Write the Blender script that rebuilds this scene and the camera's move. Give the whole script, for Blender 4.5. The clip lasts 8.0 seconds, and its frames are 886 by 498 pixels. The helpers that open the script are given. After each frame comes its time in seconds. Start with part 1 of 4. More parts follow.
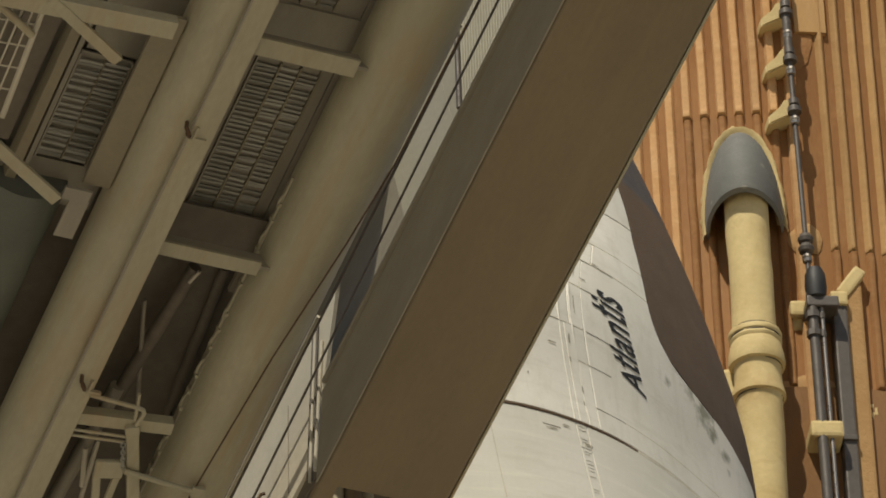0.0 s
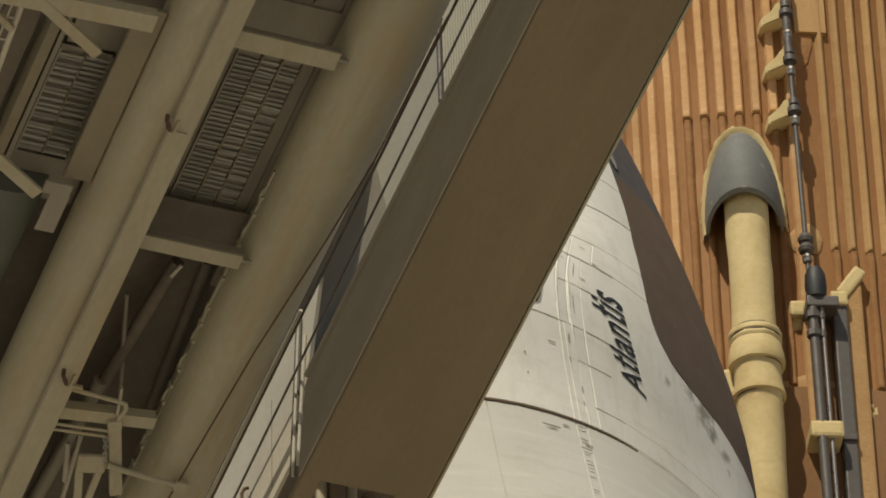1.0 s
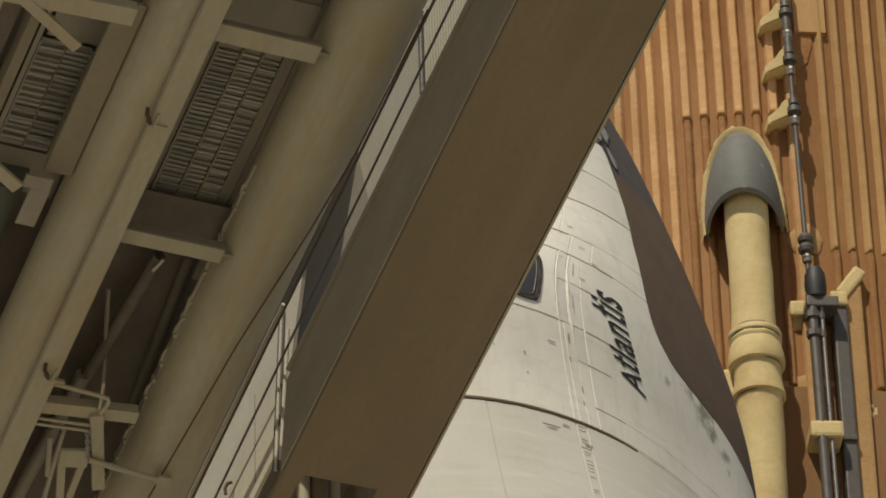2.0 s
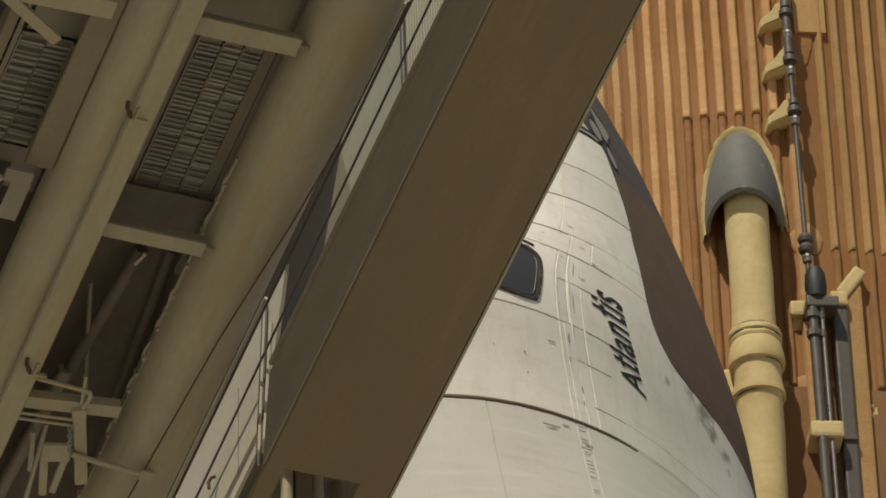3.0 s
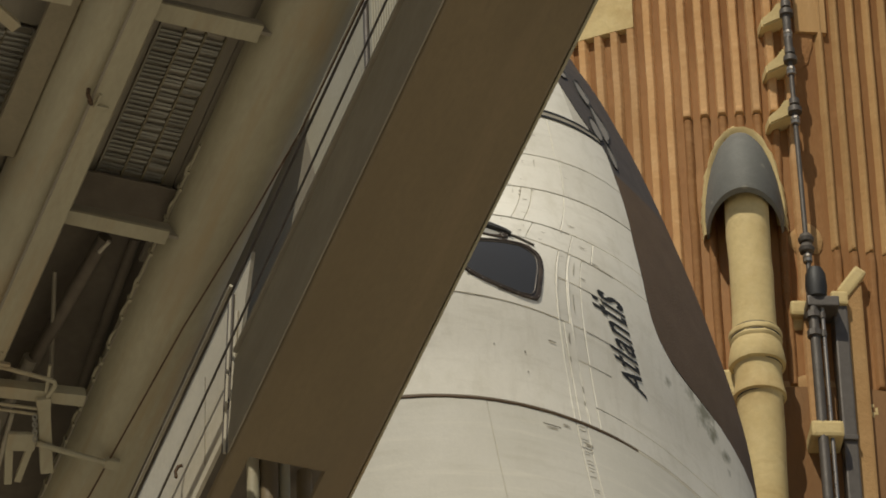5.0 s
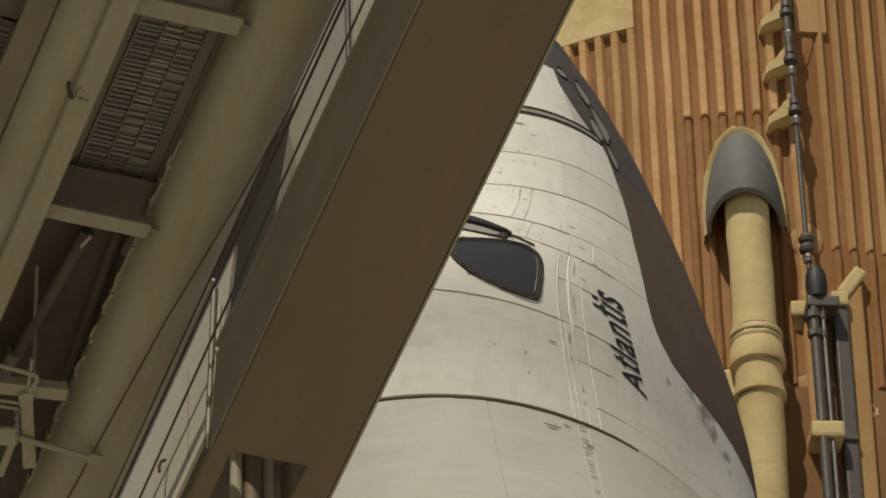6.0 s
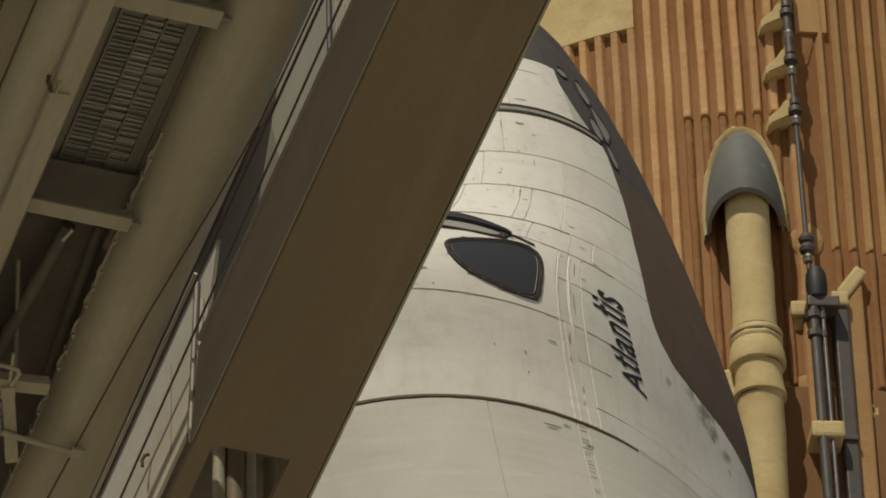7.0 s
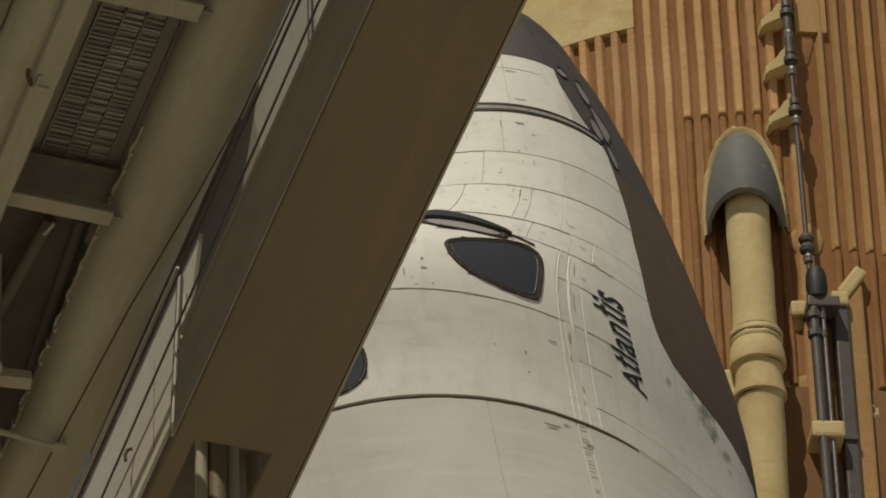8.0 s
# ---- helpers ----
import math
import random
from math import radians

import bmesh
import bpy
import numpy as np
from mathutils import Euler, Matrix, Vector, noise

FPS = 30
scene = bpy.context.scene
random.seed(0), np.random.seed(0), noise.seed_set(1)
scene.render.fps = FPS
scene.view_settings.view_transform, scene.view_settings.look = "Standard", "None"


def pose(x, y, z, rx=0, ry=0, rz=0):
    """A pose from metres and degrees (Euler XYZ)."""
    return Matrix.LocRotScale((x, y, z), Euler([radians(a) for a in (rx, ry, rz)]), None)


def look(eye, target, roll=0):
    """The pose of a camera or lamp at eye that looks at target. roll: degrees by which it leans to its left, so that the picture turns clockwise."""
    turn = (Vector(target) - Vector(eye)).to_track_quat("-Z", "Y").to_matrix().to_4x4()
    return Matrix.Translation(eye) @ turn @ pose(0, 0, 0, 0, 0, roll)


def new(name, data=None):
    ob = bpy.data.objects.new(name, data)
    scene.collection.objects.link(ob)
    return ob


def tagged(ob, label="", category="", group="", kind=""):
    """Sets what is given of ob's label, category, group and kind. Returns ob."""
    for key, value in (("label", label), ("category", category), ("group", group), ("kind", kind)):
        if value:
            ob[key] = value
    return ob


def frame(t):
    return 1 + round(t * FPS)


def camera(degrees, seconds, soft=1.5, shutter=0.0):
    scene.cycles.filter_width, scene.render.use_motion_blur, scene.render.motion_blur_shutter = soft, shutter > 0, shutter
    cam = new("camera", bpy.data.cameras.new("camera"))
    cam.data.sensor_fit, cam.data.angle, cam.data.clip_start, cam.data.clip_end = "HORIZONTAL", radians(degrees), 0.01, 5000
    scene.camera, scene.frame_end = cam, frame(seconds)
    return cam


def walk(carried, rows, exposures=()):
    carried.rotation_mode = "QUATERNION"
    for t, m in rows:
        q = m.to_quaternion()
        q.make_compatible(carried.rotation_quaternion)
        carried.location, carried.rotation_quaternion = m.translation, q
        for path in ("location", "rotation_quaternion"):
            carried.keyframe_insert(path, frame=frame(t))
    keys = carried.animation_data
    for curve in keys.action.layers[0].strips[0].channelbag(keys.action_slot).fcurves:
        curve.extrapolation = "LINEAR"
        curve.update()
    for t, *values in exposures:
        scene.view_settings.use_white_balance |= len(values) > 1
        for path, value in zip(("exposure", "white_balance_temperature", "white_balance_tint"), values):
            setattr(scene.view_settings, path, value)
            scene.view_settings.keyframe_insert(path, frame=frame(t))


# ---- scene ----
# camera: long lens on the pad, standing still, tilted up at the stack
cam = camera(8.9664, 8.0, soft=1.8)
PITCH, ROLL = 33.0, -2.0
eye_pose = pose(0, 0, 1.6, 90 + PITCH, 0, 0) @ pose(0, 0, 0, 0, 0, ROLL)
# it sways by about a hundredth of a degree
SWAY = [(0.0, -0.2), (1.0, -0.2), (1.5, -0.6), (3.0, -0.3), (3.5, -1.4), (4.0, -1.6), (4.5, -0.5), (6.0, 1.1), (7.0, 1.2), (7.5, 2.0), (8.0, 1.4)]
walk(cam, [(t, eye_pose @ pose(0, 0, 0, 0, 0.005718 * k, 0)) for t, k in SWAY], exposures=[(0.0, -0.15), (4.0, -0.45), (6.0, -0.56), (8.0, -0.79)])

# ---- light ----
SUN_DIR = Vector((-0.28, -0.76, 1.10)).normalized()
world = bpy.data.worlds.new("sky")
scene.world = world
world.use_nodes = True
wn = world.node_tree.nodes
sky = wn.new("ShaderNodeTexSky")
sky.sky_type, sky.sun_disc = "NISHITA", False
sky.sun_elevation = math.asin(SUN_DIR.z)
sky.sun_rotation = math.atan2(SUN_DIR.x, SUN_DIR.y)
world.node_tree.links.new(sky.outputs[0], wn["Background"].inputs[0])
wn["Background"].inputs[1].default_value = 0.062
sun = new("sun", bpy.data.lights.new("sun", "SUN"))
sun.data.energy, sun.data.angle, sun.data.color = 4.15, radians(0.6), (1.0, 0.93, 0.77)
sun.matrix_world = look((0, 0, 60), Vector((0, 0, 60)) - SUN_DIR)


# ---- materials ----
def material(name, base, second, rough=0.6, scale=6.0, grain=90.0, bump=0.15, metal=0.0, stain=None, stretch=(1, 1, 1), amount=0.5, streak=None):
    """Paint, foam or metal: two colours mixed at a large and a fine scale, stains, a fine relief."""
    m = bpy.data.materials.new(name)
    m.use_nodes = True
    nt = m.node_tree
    b = nt.nodes["Principled BSDF"]
    b.inputs["Metallic"].default_value = metal
    co = nt.nodes.new("ShaderNodeTexCoord")
    mp = nt.nodes.new("ShaderNodeMapping")
    mp.inputs["Scale"].default_value = stretch
    nt.links.new(co.outputs["Object"], mp.inputs["Vector"])

    def tex(sc, detail, lo, hi):
        n = nt.nodes.new("ShaderNodeTexNoise")
        n.inputs["Scale"].default_value, n.inputs["Detail"].default_value = sc, detail
        n.inputs["Roughness"].default_value = 0.6
        nt.links.new(mp.outputs[0], n.inputs["Vector"])
        r = nt.nodes.new("ShaderNodeMapRange")
        r.inputs["From Min"].default_value, r.inputs["From Max"].default_value = lo, hi
        nt.links.new(n.outputs["Fac"], r.inputs["Value"])
        return r.outputs[0]

    def mix(fac, a, c):
        x = nt.nodes.new("ShaderNodeMix")
        x.data_type = "RGBA"
        nt.links.new(fac, x.inputs[0])
        for sock, v in ((x.inputs[6], a), (x.inputs[7], c)):
            if isinstance(v, tuple):
                sock.default_value = (*v, 1)
            else:
                nt.links.new(v, sock)
        return x.outputs[2]

    large, fine = tex(scale, 4, 0.32, 0.68), tex(grain, 3, 0.3, 0.7)
    col = mix(large, base, second)
    fm = nt.nodes.new("ShaderNodeMath")
    fm.operation, fm.inputs[1].default_value = "MULTIPLY", amount
    nt.links.new(fine, fm.inputs[0])
    col = mix(fm.outputs[0], col, tuple(0.82 * (x + y) / 2 for x, y in zip(base, second)))
    if stain:
        col = mix(tex(scale * 0.55, 8, 0.56, 0.78), col, stain)
    if streak:
        for sc, colour in streak:
            n2, m2, r2 = nt.nodes.new("ShaderNodeTexNoise"), nt.nodes.new("ShaderNodeMapping"), nt.nodes.new("ShaderNodeMapRange")
            m2.inputs["Scale"].default_value = sc
            n2.inputs["Scale"].default_value, n2.inputs["Detail"].default_value, n2.inputs["Roughness"].default_value = 1.0, 6, 0.65
            nt.links.new(co.outputs["Object"], m2.inputs["Vector"])
            nt.links.new(m2.outputs[0], n2.inputs["Vector"])
            r2.inputs["From Min"].default_value, r2.inputs["From Max"].default_value, r2.inputs["To Max"].default_value = 0.54, 0.72, 0.55
            nt.links.new(n2.outputs["Fac"], r2.inputs["Value"])
            col = mix(r2.outputs[0], col, colour)
    nt.links.new(col, b.inputs["Base Color"])
    rr = nt.nodes.new("ShaderNodeMapRange")
    rr.inputs["To Min"].default_value, rr.inputs["To Max"].default_value = rough - 0.08, min(1, rough + 0.1)
    nt.links.new(large, rr.inputs["Value"])
    nt.links.new(rr.outputs[0], b.inputs["Roughness"])
    if bump:
        bp = nt.nodes.new("ShaderNodeBump")
        bp.inputs["Strength"].default_value, bp.inputs["Distance"].default_value = bump, 0.01
        nt.links.new(fine, bp.inputs["Height"])
        nt.links.new(bp.outputs[0], b.inputs["Normal"])
    return m


M_CONCRETE = material("concrete", (0.46, 0.41, 0.325), (0.38, 0.34, 0.27), 0.9, 0.15, 3.0, 0.3)
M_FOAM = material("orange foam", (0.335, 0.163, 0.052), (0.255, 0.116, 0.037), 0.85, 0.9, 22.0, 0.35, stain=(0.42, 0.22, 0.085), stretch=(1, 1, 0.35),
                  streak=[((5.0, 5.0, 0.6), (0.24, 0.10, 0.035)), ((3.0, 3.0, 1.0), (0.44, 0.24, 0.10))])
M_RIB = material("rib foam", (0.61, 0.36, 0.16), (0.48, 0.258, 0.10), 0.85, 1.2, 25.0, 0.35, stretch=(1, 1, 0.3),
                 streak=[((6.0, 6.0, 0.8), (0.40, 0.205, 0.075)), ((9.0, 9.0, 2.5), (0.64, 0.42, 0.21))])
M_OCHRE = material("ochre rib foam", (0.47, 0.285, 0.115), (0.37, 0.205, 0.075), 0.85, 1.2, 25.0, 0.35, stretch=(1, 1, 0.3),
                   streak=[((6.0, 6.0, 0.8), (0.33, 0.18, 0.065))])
M_PALE = material("pale foam", (0.67, 0.525, 0.25), (0.57, 0.425, 0.19), 0.8, 2.0, 14.0, 0.25, stain=(0.43, 0.285, 0.11),
                  streak=[((3.0, 3.0, 7.0), (0.46, 0.31, 0.12)), ((8.0, 8.0, 5.0), (0.64, 0.50, 0.26))])
M_DOME = material("grey ablator", (0.185, 0.183, 0.162), (0.145, 0.144, 0.128), 0.75, 2.5, 40.0, 0.2)
M_STEEL = material("dark steel", (0.14, 0.12, 0.10), (0.09, 0.078, 0.066), 0.5, 8.0, 60.0, 0.1, 0.25)
M_SILVER = material("bright steel tube", (0.42, 0.38, 0.33), (0.28, 0.25, 0.21), 0.32, 9.0, 60.0, 0.05, 0.7)
M_FRAME = material("worn black frame", (0.035, 0.026, 0.020), (0.075, 0.052, 0.036), 0.5, 9.0, 60.0, 0.2)
M_RUBBER = material("black rubber", (0.02, 0.02, 0.02), (0.03, 0.028, 0.025), 0.6, 8.0, 60.0, 0.1)
M_WHITE = material("white blanket", (0.82, 0.78, 0.68), (0.75, 0.71, 0.61), 0.75, 1.3, 30.0, 0.08, stain=(0.68, 0.64, 0.54), amount=0.2,
                   streak=[((1.6, 1.6, 9.0), (0.60, 0.56, 0.46)), ((7.0, 7.0, 1.4), (0.64, 0.60, 0.50)), ((4.0, 4.0, 3.0), (0.62, 0.58, 0.47))])
# dimmer white blanket: the light's fall-off low on the hull put into colour
M_DOOR_DIM = material("dimmed door blanket", (0.70, 0.665, 0.575), (0.63, 0.60, 0.51), 0.75, 1.1, 30.0, 0.08, stain=(0.60, 0.565, 0.47), amount=0.2,
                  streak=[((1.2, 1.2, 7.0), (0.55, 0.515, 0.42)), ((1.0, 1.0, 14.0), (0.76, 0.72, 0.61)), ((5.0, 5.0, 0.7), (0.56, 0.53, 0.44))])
M_SEAM = material("seam grey", (0.62, 0.58, 0.49), (0.50, 0.46, 0.38), 0.8, 6.0, 60.0, 0.1)
# brown in the base: light bounced off the orange tank, put into black tiles
M_BLACK = material("black tile", (0.15, 0.098, 0.056), (0.118, 0.078, 0.044), 0.65, 2.0, 45.0, 0.3)
M_NOSE = material("nose cap", (0.105, 0.090, 0.078), (0.085, 0.074, 0.066), 0.6, 3.0, 50.0, 0.2)
M_PAINT = material("beige paint", (0.405, 0.365, 0.25), (0.335, 0.302, 0.21), 0.55, 1.6, 25.0, 0.15, stain=(0.36, 0.235, 0.11), stretch=(1, 0.4, 1),
                   streak=[((5.0, 0.45, 5.0), (0.33, 0.24, 0.125)), ((1.2, 1.0, 1.2), (0.34, 0.29, 0.20)), ((11.0, 1.3, 11.0), (0.30, 0.25, 0.17))])
M_GREY = material("grey paint", (0.29, 0.255, 0.195), (0.235, 0.208, 0.16), 0.5, 2.2, 25.0, 0.15, stain=(0.24, 0.21, 0.15), stretch=(1, 0.4, 1))
M_BROWN = material("tan girder paint", (0.205, 0.153, 0.083), (0.165, 0.124, 0.069), 0.55, 0.8, 25.0, 0.12, stain=(0.19, 0.135, 0.075), stretch=(1, 0.4, 1),
                   streak=[((1.0, 0.35, 1.0), (0.165, 0.125, 0.075)), ((3.0, 0.2, 3.0), (0.24, 0.175, 0.10))])
# darker copy of the beige paint, with shade put into its colour
M_BEIGE_SHADED = material("shaded beige paint", (0.25, 0.21, 0.135), (0.20, 0.17, 0.11), 0.6, 1.5, 25.0, 0.12, stain=(0.19, 0.14, 0.08))
M_PANEL = material("white wall panel", (0.56, 0.51, 0.40), (0.48, 0.435, 0.34), 0.6, 2.0, 25.0, 0.1)
M_SHEET = material("beige wall sheet", (0.40, 0.37, 0.28), (0.34, 0.31, 0.235), 0.6, 2.0, 25.0, 0.1)
M_GALV = material("galvanised grating", (0.36, 0.345, 0.30), (0.24, 0.23, 0.195), 0.45, 4.0, 40.0, 0.1, 0.3)
# one dark colour for recesses and undersides, with their shade put into it
M_SHADE = material("shade-dark interior", (0.17, 0.14, 0.105), (0.12, 0.10, 0.076), 0.8, 1.5, 12.0, 0.2)
M_RUST = material("rusty iron", (0.11, 0.058, 0.025), (0.06, 0.035, 0.018), 0.8, 20.0, 90.0, 0.3)
M_INK = material("black lettering", (0.015, 0.015, 0.015), (0.03, 0.03, 0.028), 0.7, 9.0, 90.0, 0.1)
M_MARK = material("mark grey", (0.40, 0.36, 0.28), (0.26, 0.23, 0.18), 0.8, 9.0, 60.0, 0.1)
M_JET = material("thruster grey", (0.34, 0.31, 0.27), (0.26, 0.235, 0.205), 0.6, 6.0, 50.0, 0.1)
# pale pane: the sky's reflection is put into the base colour
M_PALEGLASS = material("glass with painted sky reflection", (0.45, 0.43, 0.38), (0.38, 0.36, 0.32), 0.2, 3.0, 40.0, 0.0)
M_GLASS = bpy.data.materials.new("window glass")
M_GLASS.use_nodes = True
gb = M_GLASS.node_tree.nodes["Principled BSDF"]
gb.inputs["Base Color"].default_value = (0.062, 0.060, 0.058, 1)
gb.inputs["Roughness"].default_value = 0.13
gb.inputs["Coat Weight"].default_value = 0.5


def vary(mat, lo, hi):
    """Each piece of this material a little lighter or darker than the next."""
    nt = mat.node_tree
    b = nt.nodes["Principled BSDF"]
    old = b.inputs["Base Color"].links[0].from_socket
    info, rng, hsv = nt.nodes.new("ShaderNodeObjectInfo"), nt.nodes.new("ShaderNodeMapRange"), nt.nodes.new("ShaderNodeHueSaturation")
    rng.inputs["To Min"].default_value, rng.inputs["To Max"].default_value = lo, hi
    nt.links.new(info.outputs["Random"], rng.inputs["Value"])
    nt.links.new(rng.outputs[0], hsv.inputs["Value"])
    nt.links.new(old, hsv.inputs["Color"])
    nt.links.new(hsv.outputs[0], b.inputs["Base Color"])


for mat, lo, hi in ((M_WHITE, 0.93, 1.06), (M_RIB, 0.88, 1.10), (M_OCHRE, 0.90, 1.10), (M_GALV, 0.75, 1.2)):
    vary(mat, lo, hi)

# ---- mesh helpers ----
def part(name, bm, mat, parent=None, label="", smooth=False, flip=True):
    me = bpy.data.meshes.new(name)
    if flip:
        bmesh.ops.recalc_face_normals(bm, faces=bm.faces[:])
    bm.to_mesh(me)
    bm.free()
    me.materials.append(mat)
    if smooth:
        for p in me.polygons:
            p.use_smooth = True
        me.set_sharp_from_angle(angle=radians(35))
    ob = new(name, me)
    if parent:
        ob.parent = parent
    if label:
        ob["label"] = label
    return ob


def box(lo, hi, bevel=0.0, bm=None, m=None):
    bm = bm or bmesh.new()
    vs = [bm.verts.new((x, y, z)) for z in (lo[2], hi[2]) for y in (lo[1], hi[1]) for x in (lo[0], hi[0])]
    fs = [bm.faces.new([vs[i] for i in f]) for f in ((0, 2, 3, 1), (4, 5, 7, 6), (0, 1, 5, 4), (2, 6, 7, 3), (0, 4, 6, 2), (1, 3, 7, 5))]
    if m is not None:
        bmesh.ops.transform(bm, matrix=m, verts=vs)
    if bevel:
        bmesh.ops.bevel(bm, geom=list({e for f in fs for e in f.edges}), offset=bevel, segments=2, affect="EDGES", profile=0.6)
    return bm


def rod(a, b, r, n=12, bm=None, r2=None):
    """A closed round bar from a to b."""
    bm = bm or bmesh.new()
    a, b = Vector(a), Vector(b)
    q = (b - a).to_track_quat("Z", "Y").to_matrix()
    rings = []
    for c, rad in ((a, r), (b, r if r2 is None else r2)):
        rings.append([bm.verts.new(c + q @ Vector((rad * math.cos(k * 2 * math.pi / n), rad * math.sin(k * 2 * math.pi / n), 0))) for k in range(n)])
    for k in range(n):
        bm.faces.new((rings[0][k], rings[0][(k + 1) % n], rings[1][(k + 1) % n], rings[1][k]))
    bm.faces.new(rings[0][::-1])
    bm.faces.new(rings[1])
    return bm


def pipe_path(points, r, n=10, bm=None):
    """A tube along a line of points."""
    bm = bm or bmesh.new()
    pts = [Vector(p) for p in points]
    rings = []
    for i, p in enumerate(pts):
        d = (pts[min(i + 1, len(pts) - 1)] - pts[max(i - 1, 0)]).normalized()
        q = d.to_track_quat("Z", "Y").to_matrix()
        if rings:
            s = last.copy()
            s.rotate(last_d.rotation_difference(d))
            u = (s - d * s.dot(d)).normalized()
        else:
            u = q @ Vector((1, 0, 0))
        v = d.cross(u)
        rings.append([bm.verts.new(p + r * (math.cos(k * 2 * math.pi / n) * u + math.sin(k * 2 * math.pi / n) * v)) for k in range(n)])
        last, last_d = u, d
    for a, b in zip(rings, rings[1:]):
        for k in range(n):
            bm.faces.new((a[k], a[(k + 1) % n], b[(k + 1) % n], b[k]))
    bm.faces.new(rings[0][::-1])
    bm.faces.new(rings[-1])
    return bm


def lathe(profile, n=48, bm=None, arc=(0.0, 2 * math.pi)):
    """Turn (radius, height) pairs round the z axis."""
    bm = bm or bmesh.new()
    full = abs(arc[1] - arc[0] - 2 * math.pi) < 1e-6
    cnt = n if full else n + 1
    rows = [[bm.verts.new((r * math.cos(arc[0] + (arc[1] - arc[0]) * k / n), r * math.sin(arc[0] + (arc[1] - arc[0]) * k / n), z)) for k in range(cnt)] for r, z in profile]
    for a, b in zip(rows, rows[1:]):
        for k in range(n):
            bm.faces.new((a[k], a[(k + 1) % cnt], b[(k + 1) % cnt], b[k]))
    return bm


def thing(name, label, category, m=None, group="", kind=""):
    e = new(name)
    if m is not None:
        e.matrix_world = m
    return tagged(e, label, category, group, kind)


# ---- ground ----
bm = bmesh.new()
bmesh.ops.create_grid(bm, x_segments=8, y_segments=8, size=3000)
ground = tagged(part("ground", bm, M_CONCRETE), "pale concrete launch pad apron reaching the horizon", "ground", kind="structure")


# ---- external tank ----
TANK_X, TANK_Y, TANK_R = 3.375, 53.385, 4.2
tank = thing("fuel_tank", "orange foam-covered rocket fuel tank standing upright on the pad", "fuel tank", pose(TANK_X, TANK_Y, 0))
ogive = [(4.2 * math.cos(k / 10 * math.pi / 2) ** 0.75 + 0.02, 38.4 + 14.5 * math.sin(k / 10 * math.pi / 2)) for k in range(11)]
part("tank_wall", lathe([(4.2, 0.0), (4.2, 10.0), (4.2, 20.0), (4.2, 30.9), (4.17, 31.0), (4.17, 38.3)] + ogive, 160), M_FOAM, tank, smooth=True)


def on_tank(deg, z, out=0.0):
    a = radians(deg)
    return Vector(((TANK_R + out) * math.sin(a), -(TANK_R + out) * math.cos(a), z))


def tank_frame(deg, z, out=0.0):
    """A pose on the tank's wall: x along the wall, y up, z outward."""
    a = radians(deg)
    return Matrix.Translation(on_tank(deg, z, out)) @ Matrix(((math.cos(a), 0, math.sin(a)), (math.sin(a), 0, -math.cos(a)), (0, 1, 0))).to_4x4()


def rib_mesh(length, relief=1.0, mat=None, crest=0.022):
    """A hat-shaped stringer, length up, a little wavy, with a rounded top and a lip at its lower end."""
    bm = bmesh.new()
    sec = [(-0.058, -0.05), (-crest - 0.009, 0.036), (-crest, 0.047), (crest * 0.4, 0.048), (crest, 0.044), (crest + 0.010, 0.030), (0.058, -0.05)]
    steps = [(0.0, 0.35), (0.012, 1.15), (0.04, 1.25), (0.075, 1.02)] + [(0.1 + (length - 0.1) * k / 26, 1.0) for k in range(27)]
    rows = []
    for y, k in steps:
        dx = 0.006 * noise.noise(Vector((length, y * 2.3, crest * 40))) + 0.003 * noise.noise(Vector((length, y * 9, 3)))
        dz = 1 + 0.16 * noise.noise(Vector((length + 7, y * 3.1, crest * 40)))
        rows.append([bm.verts.new((x + dx, y, z * k * relief * dz if z > 0 else z)) for x, z in sec])
    for a, b in zip(rows, rows[1:]):
        for k in range(len(sec) - 1):
            bm.faces.new((a[k], a[k + 1], b[k + 1], b[k]))
    bm.faces.new(rows[0])
    me = bpy.data.meshes.new("rib")
    bmesh.ops.recalc_face_normals(bm, faces=bm.faces[:])
    bm.to_mesh(me)
    bm.free()
    me.materials.append(mat or M_RIB)
    for p in me.polygons:
        p.use_smooth = True
    me.set_sharp_from_angle(angle=radians(40))
    return me


RIB_SETS = {}
RIB0 = -10.36
for k in range(-22, 32):
    deg = RIB0 + 2.5 * k
    if 5.2 < deg < 8.9:
        continue
    low = 35.1 if -11 < deg < 3 else (33.4 if deg > 8 else 31.1)
    key = (low, deg > 8, k % 3)
    if key not in RIB_SETS:
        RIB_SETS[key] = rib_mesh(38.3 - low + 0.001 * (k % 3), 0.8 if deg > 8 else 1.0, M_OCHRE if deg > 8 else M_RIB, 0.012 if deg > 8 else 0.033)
    ob = new("rib", RIB_SETS[key])
    ob.parent, ob.matrix_basis = tank, tank_frame(deg, low)
    if low > 32:
        # the rib goes on below its cap as a shallower one under darker foam
        key = (low, "lower", k % 3)
        if key not in RIB_SETS:
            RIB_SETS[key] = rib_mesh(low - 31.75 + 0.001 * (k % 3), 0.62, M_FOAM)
        ob = new("rib", RIB_SETS[key])
        ob.parent, ob.matrix_basis = tank, tank_frame(deg, 31.73)

